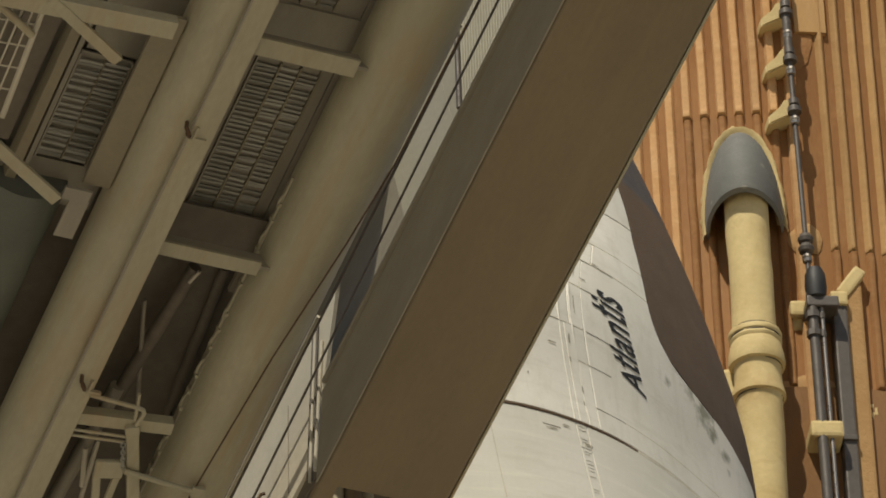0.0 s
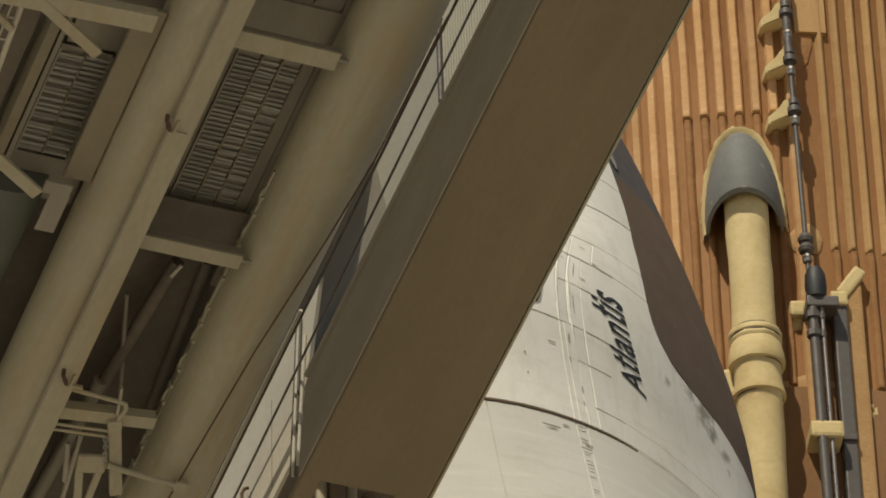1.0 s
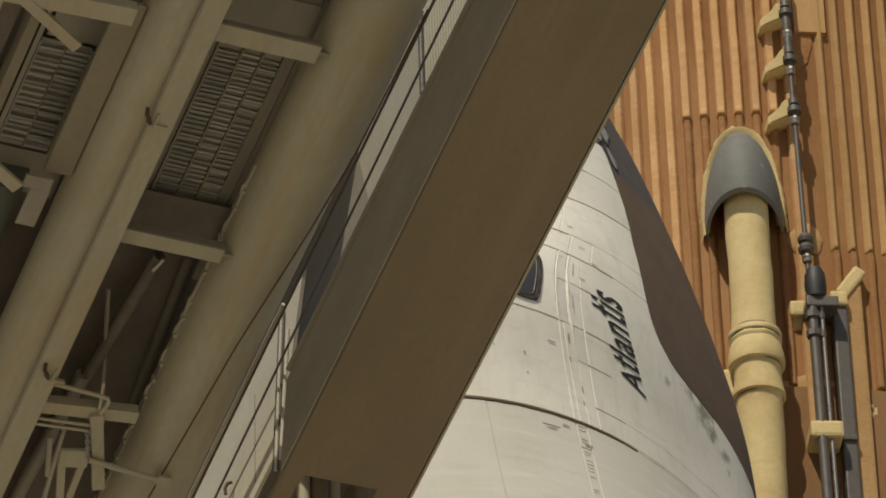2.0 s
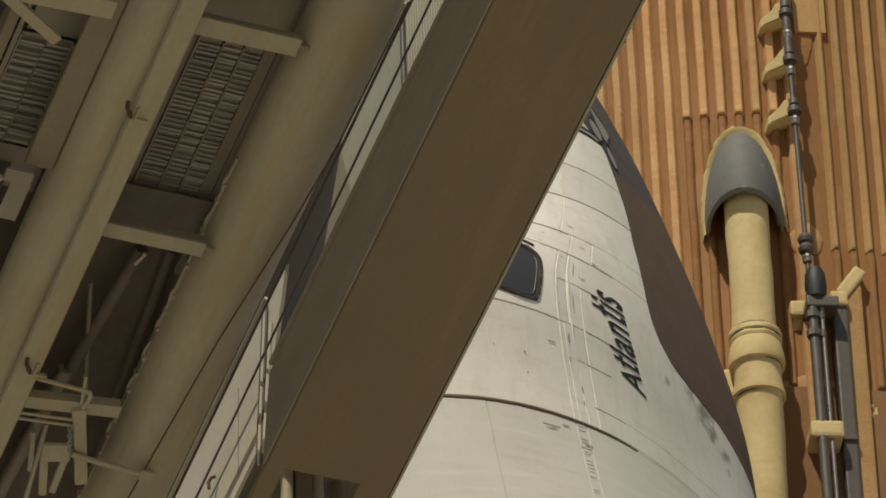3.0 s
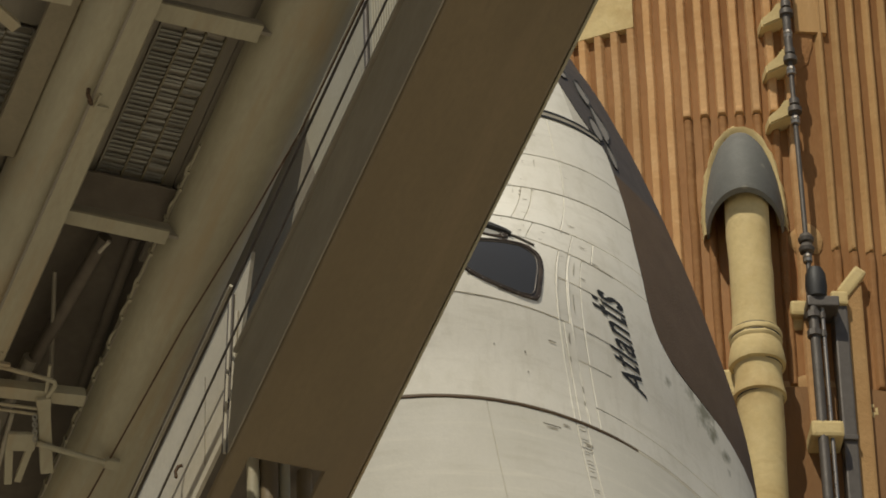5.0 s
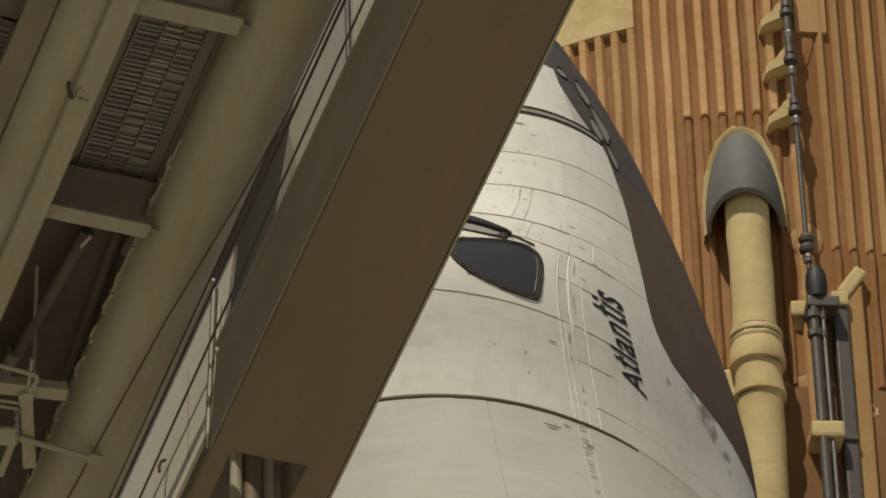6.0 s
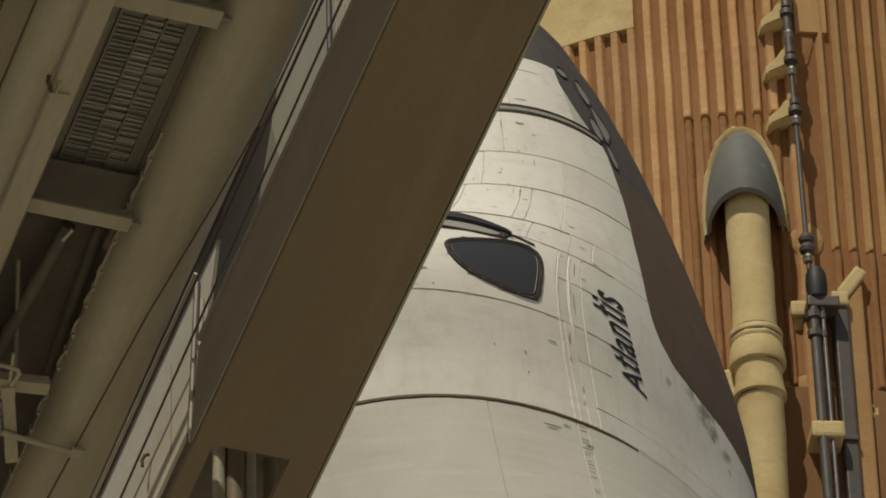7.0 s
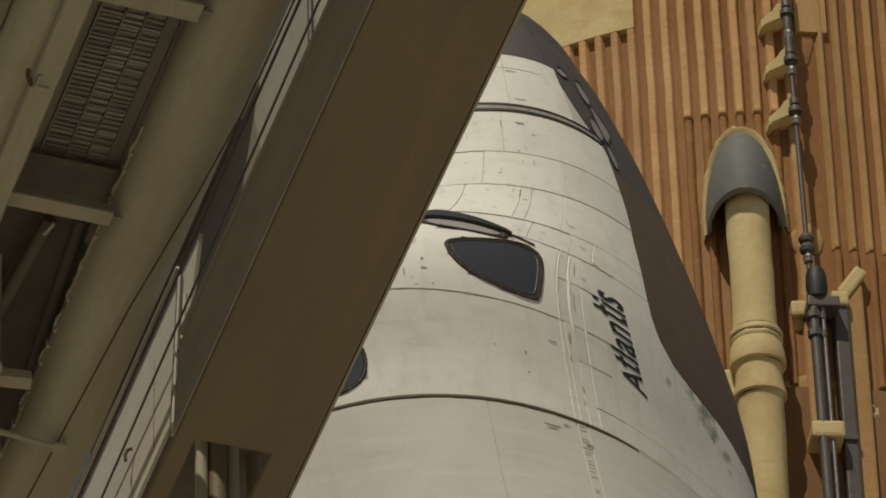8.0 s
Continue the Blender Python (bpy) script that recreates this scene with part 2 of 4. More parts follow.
# feed line and its fairing, and the smooth sprayed patches between the ribs
def fairing():
    """A bullet-shaped half shell, open below, standing off the wall; x along the wall, y up, z outward."""
    bm = bmesh.new()
    n, layers = 32, []
    prof = [(0.405, 0.0), (0.41, 0.16), (0.40, 0.32), (0.375, 0.5), (0.335, 0.68), (0.275, 0.86), (0.20, 1.0), (0.11, 1.10), (0.02, 1.14)]
    for shrink in (0.0, 0.03):
        rows = []
        for w, y in prof:
            w = max(0.01, w - shrink)
            row = []
            for k in range(n + 1):
                a = radians(-95 + 190 * k / n)
                lift = 0.06 * max(0.0, math.cos(a)) ** 1.5 * (1 - y / 1.14)
                row.append(bm.verts.new((w * math.sin(a), y + lift - shrink, 0.03 + 1.95 * w * max(-0.1, math.cos(a)) ** 1.0)))
            rows.append(row)
        layers.append(rows)
    for rows in layers:
        for a, b in zip(rows, rows[1:]):
            for k in range(n):
                bm.faces.new((a[k], a[k + 1], b[k + 1], b[k]))
    for k in range(n):
        bm.faces.new((layers[0][0][k], layers[0][0][k + 1], layers[1][0][k + 1], layers[1][0][k]))
    return bm


f = part("fairing", fairing(), M_DOME, tank, "grey bullet-shaped fairing over the feed line", smooth=True)
f.matrix_basis = tank_frame(-3.15, 33.60, -0.02)
# pale ragged collar of sprayed foam on the wall round the fairing
COLLAR = [(0.43, -0.03), (0.435, 0.12), (0.43, 0.30), (0.41, 0.52), (0.375, 0.74), (0.325, 0.95), (0.255, 1.13), (0.16, 1.26), (0.06, 1.315)]
rim = [(-x, y, 0.0) for x, y in COLLAR] + [(x, y, 0.0) for x, y in COLLAR[::-1]]
rim = [Vector(a).lerp(c, u) for a, c in zip(rim, rim[1:]) for u in (0, 0.25, 0.5, 0.75)]
bm = bmesh.new()
rows = []
for i, p in enumerate(rim):
    way = Vector((p.x, p.y - 0.35, 0)).normalized()
    ragged = 0.006 + 0.022 * max(-0.5, noise.noise(Vector((p.x * 7, p.y * 7, 2.0)))) + 0.008 * math.sin(i * 2.4)
    rows.append([bm.verts.new(p + way * u + Vector((0, 0, h))) for u, h in ((-0.12, 0.0), (-0.05, 0.05), (-0.008, 0.06), (ragged * 0.7, 0.04), (ragged + 0.012, -0.03))])
for a, b in zip(rows, rows[1:]):
    for k in range(4):
        bm.faces.new((a[k], a[k + 1], b[k + 1], b[k]))
f = part("foam_collar", bm, M_PALE, tank, "ragged pale foam collar", smooth=True)
f.matrix_basis = tank_frame(-3.15, 33.60, 0.0)

PX, PY = on_tank(-2.85, 0, 0.42).x, on_tank(-2.85, 0, 0.42).y
pipe = lathe([(0.215, 0.0), (0.218, 30.0), (0.228, 30.6), (0.231, 30.9), (0.234, 31.12), (0.236, 31.22), (0.236, 31.31), (0.246, 31.325), (0.274, 31.335), (0.272, 31.37), (0.256, 31.45), (0.246, 31.55),
              (0.243, 31.66), (0.246, 31.69), (0.288, 31.705), (0.292, 31.74), (0.284, 31.84), (0.268, 31.92), (0.258, 31.96), (0.266, 31.975), (0.270, 32.0), (0.258, 32.02), (0.258, 32.035),
              (0.270, 32.05), (0.272, 32.085), (0.262, 32.11), (0.232, 32.125), (0.225, 32.18), (0.2235, 32.5), (0.225, 32.8), (0.222, 33.0), (0.226, 33.3), (0.226, 33.5), (0.228, 33.95)], 40)
for v in pipe.verts:
    v.co += Vector((PX, PY, 0)) + 0.011 * noise.noise_vector(v.co * 4) + 0.004 * noise.noise_vector(v.co * 11)
part("feed_line", pipe, M_PALE, tank, "pale yellow foam-covered pipe with bellows rings", smooth=True)
# black rings paint in the grooves and the shadow under each flare
for z, r in ((31.318, 0.244), (31.697, 0.252), (32.028, 0.2605), (32.118, 0.247)):
    part("bellows_groove", lathe([(r - 0.03, z - 0.007), (r, z - 0.006), (r, z + 0.006), (r - 0.03, z + 0.007)], 36), M_RUBBER, tank).location = (PX, PY, 0)
b = part("pipe_bracket", box((-0.16, -0.18, 0), (0.16, 0.16, 0.36), 0.05), M_PALE, tank)
b.matrix_basis = tank_frame(-6.2, 31.62, -0.02)

# pressure line with its foam-covered brackets
part("pressure_line", pipe_path([on_tank(4.15, 37.6, 0.3), on_tank(4.3, 36.3, 0.3), on_tank(4.5, 34.6, 0.3), on_tank(4.7, 33.2, 0.3), on_tank(4.8, 32.7, 0.3)], 0.027, 12), M_STEEL, tank, "dark steel line", smooth=True)
for z in (37.3, 36.55, 35.9, 35.43, 34.8, 33.08, 32.62):
    p = on_tank(4.15 + 0.13 * (37.4 - z), z, 0.3)
    part("union_nut", lathe([(0.03, -0.05), (0.048, -0.045), (0.052, -0.01), (0.044, 0.0), (0.052, 0.01), (0.048, 0.04), (0.03, 0.05)], 10), M_SILVER, tank).location = p
for z0, z1 in ((36.15, 35.62), (36.9, 36.3)):
    p, q = on_tank(4.15 + 0.13 * (37.4 - z0), z0, 0.3), on_tank(4.15 + 0.13 * (37.4 - z1), z1, 0.3)
    part("line_sleeve", rod(p, q, 0.045, 14), M_STEEL, tank, smooth=True)


def foam_bracket():
    bm = bmesh.new()
    pts = [(-0.21, -0.13), (-0.21, 0.02), (-0.06, 0.07), (-0.02, 0.2), (0.05, 0.24), (0.1, 0.2), (0.1, -0.02)]
    lo = [bm.verts.new((x * 1.08, y, -0.06)) for x, y in pts]
    hi = [bm.verts.new((x * 0.92, y * 0.9, 0.17 + 0.06 * (x > -0.1))) for x, y in pts]
    for k in range(len(pts)):
        j = (k + 1) % len(pts)
        bm.faces.new((lo[k], lo[j], hi[j], hi[k]))
    bm.faces.new(hi)
    bm.faces.new(lo[::-1])
    bmesh.ops.bevel(bm, geom=bm.edges[:], offset=0.018, segments=2, affect="EDGES")
    return bm


for deg, z in ((3.0, 36.20), (3.2, 35.6), (3.1, 34.95)):
    b = part("foam_bracket", foam_bracket(), M_PALE, tank, "pale foam-covered line bracket", smooth=True)
    b.matrix_basis = tank_frame(deg + 0.25, z) @ Matrix.Diagonal((0.86, 0.86, 1, 1))
    p = on_tank(4.35 + (36.2 - z) * 0.13, z, 0.3)
    for dz, r, h in ((-0.05, 0.074, 0.06), (0.05, 0.055, 0.07), (-0.17, 0.045, 0.05)):
        part("line_collar", rod(p + Vector((0, 0, dz)), p + Vector((0, 0, dz + h)), r, 14), M_STEEL, b.parent, smooth=True)
for z in (33.2, 33.32):
    p = on_tank(4.68, z, 0.3)
    part("line_collar", lathe([(0.03, -0.06), (0.075, -0.04), (0.085, 0), (0.06, 0.05), (0.03, 0.07)], 16), M_STEEL, tank, smooth=True).location = p


def foam_blob(w, h, thick, seed):
    """A low ragged mound of hand-sprayed foam."""
    bm = bmesh.new()
    rings = []
    for r, z in ((1.0, -0.03), (0.93, 0.35), (0.7, 0.8), (0.4, 1.0)):
        rings.append([])
        for k in range(18):
            a = k * math.pi / 9
            q = 1 + 0.28 * noise.noise(Vector((math.cos(a) * 1.6, math.sin(a) * 1.6, seed)))
            rings[-1].append(bm.verts.new((w * r * q * math.cos(a), h * r * q * math.sin(a), -0.02 + thick * z * (1 + 0.3 * noise.noise(Vector((k * 0.9, r * 5, seed)))))))
    for a, b in zip(rings, rings[1:]):
        for k in range(18):
            bm.faces.new((a[k], a[(k + 1) % 18], b[(k + 1) % 18], b[k]))
    bm.faces.new(rings[-1])
    return bm


for seed, (deg, z, w, h, th, mt) in enumerate(((5.5, 33.52, 0.17, 0.16, 0.07, M_OCHRE), (3.4, 32.57, 0.13, 0.16, 0.09, M_PALE),
                                              (2.2, 31.60, 0.24, 0.20, 0.07, M_OCHRE), (5.2, 36.0, 0.2, 0.3, 0.05, M_FOAM), (12.9, 31.45, 0.10, 0.10, 0.12, M_PALE), (4.6, 31.66, 0.3, 0.16, 0.05, M_OCHRE))):
    part("foam_mound", foam_blob(w * 1.15, h * 1.15, th * 0.28, seed * 3.7), mt, tank, smooth=True).matrix_basis = tank_frame(deg, z)
# valve head, tubes and cable tray below
p = on_tank(5.55, 32.78, 0.3)
part("valve_head", lathe([(0.02, 0.19), (0.075, 0.17), (0.105, 0.10), (0.115, -0.05), (0.10, -0.18), (0.06, -0.2)], 18), M_RUBBER, tank, "black domed valve head", smooth=True).location = p
b = part("valve_block", box((-0.13, -0.07, 0), (0.2, 0.05, 0.36), 0.015), M_STEEL, tank)
b.matrix_basis = tank_frame(5.8, 32.55)
part("foam_pad", box((-0.10, -0.09, -0.05), (0.08, 0.09, 0.10), 0.04), M_PALE, tank).matrix_basis = tank_frame(3.6, 32.62)
for deg, z0, r in ((4.9, 32.5, 0.055), (6.1, 32.5, 0.022)):
    part("steel_tube", rod(on_tank(deg, z0, 0.3), on_tank(deg + 0.15, 29.0, 0.3), r, 12), M_SILVER if deg > 5.5 else M_STEEL, tank, smooth=True)
    for z in (32.42, 32.2):
        part("tube_nut", rod(on_tank(deg, z, 0.3), on_tank(deg, z - 0.07, 0.3), r * 1.45, 8), M_STEEL, tank)
b = part("tube_clamp", box((-0.17, -0.1, -0.05), (0.17, 0.09, 0.36), 0.04), M_PALE, tank, "pale foam-covered tube clamp")
b.matrix_basis = tank_frame(5.55, 31.02)
b = part("cable_tray", box((-0.075, -6.0, -0.05), (0.075, 2.45, 0.16), 0.02), M_STEEL, tank, "grey metal cable tray")
b.matrix_basis = tank_frame(9.0, 30.2)
part("tray_joint", box((-0.09, -0.03, -0.05), (0.09, 0.03, 0.19), 0.01), M_STEEL, tank).matrix_basis = tank_frame(8.8, 31.02)
b = part("tray_head", box((-0.09, -0.07, -0.05), (0.09, 0.09, 0.20), 0.03), M_PALE, tank)
b.matrix_basis = tank_frame(8.9, 32.68)
b = part("foam_ramp", box((-0.10, -6.0, -0.06), (0.10, 2.75, 0.09), 0.03), M_OCHRE, tank, "ochre foam ramp beside the cable tray")
b.matrix_basis = tank_frame(11.2, 30.2)
b = part("foam_strut", box((-0.07, -0.2, -0.05), (0.07, 0.2, 0.12), 0.03), M_PALE, tank)
b.matrix_basis = tank_frame(11.0, 32.95) @ pose(0, 0, 0, 0, 0, -35)


def wall_patch(d0, d1, z0, z1, out):
    bm = bmesh.new()
    n = max(2, int(abs(d1 - d0) / 1.5))
    rows = [[bm.verts.new(on_tank(d0 + (d1 - d0) * k / n, z, o)) for k in range(n + 1)] for z, o in ((z0, -0.04), (z0 + 0.01, out), (z1 - 0.01, out), (z1, -0.04))]
    for a, b in zip(rows, rows[1:]):
        for k in range(n):
            bm.faces.new((a[k], a[k + 1], b[k + 1], b[k]))
    for k in (0, n):
        bm.faces.new([r[k] for r in rows])
    return bm


for d0, d1, z0, z1, o, mt in ((6.0, 10.6, 36.13, 38.0, 0.03, M_OCHRE),):
    part("foam_patch", wall_patch(d0, d1, z0, z1, o), mt, tank, smooth=True)
part("pale_panel", wall_patch(-45, -17.3, 36.36, 38.0, 0.056), M_PALE, tank, "pale resprayed foam panel", smooth=True)
part("lower_band", wall_patch(-1, 30, 26.0, 31.72, 0.012), material("lower foam", (0.275, 0.142, 0.053), (0.21, 0.105, 0.039), 0.85, 1.1, 20, 0.35, stretch=(1, 1, .4)), tank)

# ---- orbiter ----
ORB_X, ORB_Y, ORB_TOP, ORB_TURN = 0.1696, 43.798, 32.5386, 29.93
KNOT = np.array([0, .25, .7, 1.4, 2.3, 3.3, 4.4, 5.6, 7.2, 9.5])
HALF_WIDTH = np.array([.372, .825, 1.113, 1.408, 1.70, 1.959, 2.136, 2.208, 2.485, 3.064])
BACK_HEIGHT = np.array([.303, .609, .922, 1.311, 1.624, 2.089, 3.118, 2.984, 2.806, 2.752])
BELLY_HEIGHT = np.array([.299, .597, .895, 1.198, 1.473, 1.795, 2.243, 2.438, 2.444, 2.51])
ORBITER = thing("orbiter", "white spaceplane with black belly, standing nose up on the pad", "spacecraft",
                pose(ORB_X, ORB_Y, 0, 0, 0, -ORB_TURN))


SLOPES = {id(v): np.gradient(v, KNOT).tolist() for v in (HALF_WIDTH, BACK_HEIGHT, BELLY_HEIGHT)}
KNOTS = KNOT.tolist()


def spline(t, v):
    m = SLOPES[id(v)]
    i = 0
    while i < len(KNOTS) - 2 and KNOTS[i + 1] < t:
        i += 1
    h = KNOTS[i + 1] - KNOTS[i]
    u = min(1.0, max(0.0, (t - KNOTS[i]) / h))
    return (1 + 2 * u) * (1 - u) ** 2 * v[i] + u * (1 - u) ** 2 * h * m[i] + u * u * (3 - 2 * u) * v[i + 1] - u * u * (1 - u) * h * m[i + 1]


def raw_skin(t, deg):
    """The hull at t metres below the nose tip, deg round from the back; y points to the belly, x to starboard."""
    w, h, hb = spline(t, HALF_WIDTH), spline(t, BACK_HEIGHT), spline(t, BELLY_HEIGHT)
    s, c = math.sin(radians(deg)), math.cos(radians(deg))
    e = 2 / 2.348 if c >= 0 else 0.5
    x = w * math.copysign(abs(s) ** e, s)
    d = h * c ** e if c >= 0 else -hb * abs(c) ** e
    return Vector((x, -d, ORB_TOP - t))


def skin(t, deg, out=0.0):
    p = raw_skin(t, deg)
    if out:
        a = raw_skin(t, deg + 0.4) - raw_skin(t, deg - 0.4)
        b = raw_skin(t + 0.02, deg) - raw_skin(max(0.0, t - 0.02), deg)
        p = p + a.cross(b).normalized() * -out
    return p


BORDER_T = [0, 1.18, 1.79, 2.15, 2.8, 3.31, 4.16, 4.37, 4.67, 4.91, 5.1, 40]
BORDER_D = [66, 68.9, 76.5, 85.1, 84.8, 83.8, 85.3, 86.6, 91.1, 102.9, 114.4, 118]


def border(t):
    return float(np.interp(t, BORDER_T, BORDER_D))


def hull_sheet(ts, d0, d1, n, out=0.0):
    """A sheet of hull between two lines d0(t) and d1(t)."""
    bm = bmesh.new()
    rows = [[bm.verts.new(skin(t, d0(t) + (d1(t) - d0(t)) * k / n, out)) for k in range(n + 1)] for t in ts]
    for a, b in zip(rows, rows[1:]):
        for k in range(n):
            bm.faces.new((a[k], a[k + 1], b[k + 1], b[k]))
    return bm


# grey-green smudges on the flank, each with its own ragged outline
def smudge(mat, place, radius, colour):
    nt = mat.node_tree
    b = nt.nodes["Principled BSDF"]
    old = b.inputs["Base Color"].links[0].from_socket
    co, nz = nt.nodes.new("ShaderNodeTexCoord"), nt.nodes.new("ShaderNodeTexNoise")
    nz.inputs["Scale"].default_value, nz.inputs["Detail"].default_value = 9.0, 5.0
    nt.links.new(co.outputs["Object"], nz.inputs["Vector"])
    d = nt.nodes.new("ShaderNodeVectorMath")
    d.operation, d.inputs[1].default_value = "DISTANCE", place
    nt.links.new(co.outputs["Object"], d.inputs[0])
    a = nt.nodes.new("ShaderNodeMath")
    a.operation, a.inputs[1].default_value, a.inputs[2].default_value = "MULTIPLY_ADD", radius * 2.6, -radius * 1.3
    nt.links.new(nz.outputs["Fac"], a.inputs[0])
    c = nt.nodes.new("ShaderNodeMath")
    c.operation = "ADD"
    nt.links.new(d.outputs["Value"], c.inputs[0])
    nt.links.new(a.outputs[0], c.inputs[1])
    m = nt.nodes.new("ShaderNodeMapRange")
    m.inputs["From Min"].default_value, m.inputs["From Max"].default_value = radius, radius * 0.05
    m.inputs["To Max"].default_value = 0.85
    nt.links.new(c.outputs[0], m.inputs["Value"])
    x = nt.nodes.new("ShaderNodeMix")
    x.data_type = "RGBA"
    x.inputs[7].default_value = (*colour, 1)
    nt.links.new(m.outputs[0], x.inputs[0])
    nt.links.new(old, x.inputs[6])
    nt.links.new(x.outputs[2], b.inputs["Base Color"])


for x, y, r in ((-0.21, 0.78, 0.035), (0.20, 0.42, 0.045), (-0.33, 0.10, 0.03), (0.02, 0.05, 0.04)):
    smudge(M_DOME, (x, y, 0.03 + 1.95 * math.sqrt(max(0.0, (0.41 * (1 - (y / 1.2) ** 2.2)) ** 2 - x * x))), r, (0.33, 0.31, 0.25))
for t, d, r in ((4.64, 90.4, 0.16), (4.80, 92.0, 0.20), (4.94, 93.4, 0.14), (4.80, 87.5, 0.07), (5.06, 97.0, 0.08), (5.22, 97.5, 0.06)):
    smudge(M_WHITE, skin(t, d), r, (0.22, 0.21, 0.14))

TS = [0.02 + 0.1 * k for k in range(95)] + [12, 20, ORB_TOP]
HULL = part("upper_hull", hull_sheet([t for t in TS if t > 1.2], lambda t: -border(t), border, 70), M_SEAM, ORBITER, "white quilted upper hull", smooth=True)
part("chin", hull_sheet([t for t in TS if t < 2.45], border, lambda t: 360 - border(t), 60, 0.006), M_NOSE, ORBITER, "dark grey tiled chin", smooth=True)
part("belly", hull_sheet([t for t in TS if t > 2.35], border, lambda t: 360 - border(t), 60, 0.006), M_BLACK, ORBITER, "black tiled belly", smooth=True)
part("nose_cap", hull_sheet([t for t in TS if t < 1.3], lambda t: -border(t), border, 50, 0.004), M_NOSE, ORBITER, "dark grey nose cap", smooth=True)

SIDE_WINDOW = [(4.31, 34.7), (4.272, 35.8), (4.21, 41), (4.125, 50), (4.14, 53.8), (4.23, 57.0), (4.40, 57.6), (4.60, 57.0), (4.75, 56.2), (4.775, 53.2), (4.745, 48), (4.69, 42.5), (4.61, 39.0), (4.50, 36.4), (4.36, 34.7)]
FRONT_WINDOW = [(3.80, 24.5), (3.78, 28), (3.85, 34), (3.93, 40), (4.03, 47), (4.09, 48.5), (4.13, 46.5), (4.12, 40), (4.09, 34), (4.05, 29), (3.96, 25.2)]
ROOF_WINDOW = [(5.30, 14.0), (5.42, 15.2), (5.58, 14.6), (5.69, 12.5), (5.74, 8), (5.72, 2), (5.62, -2), (5.4, -3), (5.26, 0), (5.22, 8)]


def inside(t, d, poly, grow=1.0):
    ct, cd = sum(p[0] for p in poly) / len(poly), sum(p[1] for p in poly) / len(poly)
    t, d = ct + (t - ct) / grow, cd + (d - cd) / grow
    hit = False
    for (t1, d1), (t2, d2) in zip(poly, poly[1:] + poly[:1]):
        if (d1 > d) != (d2 > d) and t < t1 + (t2 - t1) * (d - d1) / (d2 - d1):
            hit = not hit
    return hit


def blanket(t0, t1, d0, d1, thick):
    """One quilted blanket or tile field: a sheet that stands a little proud, with turned-down edges."""
    nt, nd = max(2, int((t1 - t0) / 0.09)), max(2, int((d1 - d0) / 2.2))
    gt, gd = 0.003, 0.07
    bm = bmesh.new()
    ys = [t0 + gt, t0 + gt + 0.004] + [t0 + (t1 - t0) * k / nt for k in range(1, nt)] + [t1 - gt - 0.004, t1 - gt]
    xs = [d0 + gd, d0 + gd + 0.1] + [d0 + (d1 - d0) * k / nd for k in range(1, nd)] + [d1 - gd - 0.1, d1 - gd]
    grid = []
    for i, t in enumerate(ys):
        row = []
        for j, d in enumerate(xs):
            edge = i in (0, len(ys) - 1) or j in (0, len(xs) - 1)
            o = 0.0 if edge else thick + 0.002 * noise.noise(Vector((t * 3, d * 0.12, 1.7)))
            if d1 >= 84:
                d = d0 + (d - d0) * (border(t) - 0.05 - d0) / (d1 - d0)
            row.append(bm.verts.new(skin(t, d, o)))
        grid.append(row)
    for i in range(len(ys) - 1):
        for j in range(len(xs) - 1):
            t, d = (ys[i] + ys[i + 1]) / 2, (xs[j] + xs[j + 1]) / 2
            if any(inside(t, d, w, 0.96) for w in (SIDE_WINDOW, FRONT_WINDOW, ROOF_WINDOW)):
                continue
            bm.faces.new((grid[i][j], grid[i][j + 1], grid[i + 1][j + 1], grid[i + 1][j]))
    bmesh.ops.delete(bm, geom=[v for v in bm.verts if not v.link_faces], context="VERTS")
    return bm


ROWS = [(1.24, 1.98, [-60, -20, 10, 45, 72]),
        (2.10, 2.68, [-80, -50, -20, 8, 24, 41, 58.6, 85.3]),
        (2.68, 3.17, [-80, -52, -30, -6, 16, 34.6, 59.7, 85]),
        (3.17, 3.72, [-80, -52, -30, -6, 12, 30, 46.2, 49.5, 59.5, 84]),
        (3.72, 4.02, [-80, -40, -6, 14, 52, 63, 69, 84.5]),
        (4.02, 4.86, [-80, -40, -6, 22, 60.5]),
        (4.02, 4.40, [60.5, 63, 66.5]),
        (4.40, 4.86, [60.5, 63, 66.5]),
        (4.86, 5.843, [-80, -45, -12, 61.5, 63.8]),
        (4.86, 5.20, [63.8, 66.5]),
        (5.20, 5.843, [63.8, 66.5]),
        (4.02, 5.62, [66.5, 100]),
        (5.62, 5.843, [66.5, 116]),
        (5.868, 9.4, [-80, -20, 39.8, 60.2, 62.8, 116])]
# rows below the joint take the dimmed blanket in place of weaker light
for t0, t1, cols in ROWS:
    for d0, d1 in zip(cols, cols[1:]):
        part("blanket", blanket(t0, t1, d0, d1, 0.006 + 0.003 * random.random()), M_DOOR_DIM if t0 > 5.86 else M_WHITE, HULL, smooth=True)


def hull_strip(t0, t1, d0, d1, out, n=40):
    return hull_sheet([t0, t0 + 0.01, (t0 + t1) / 2, t1 - 0.01, t1], lambda t: d0, lambda t: d1, n, out)


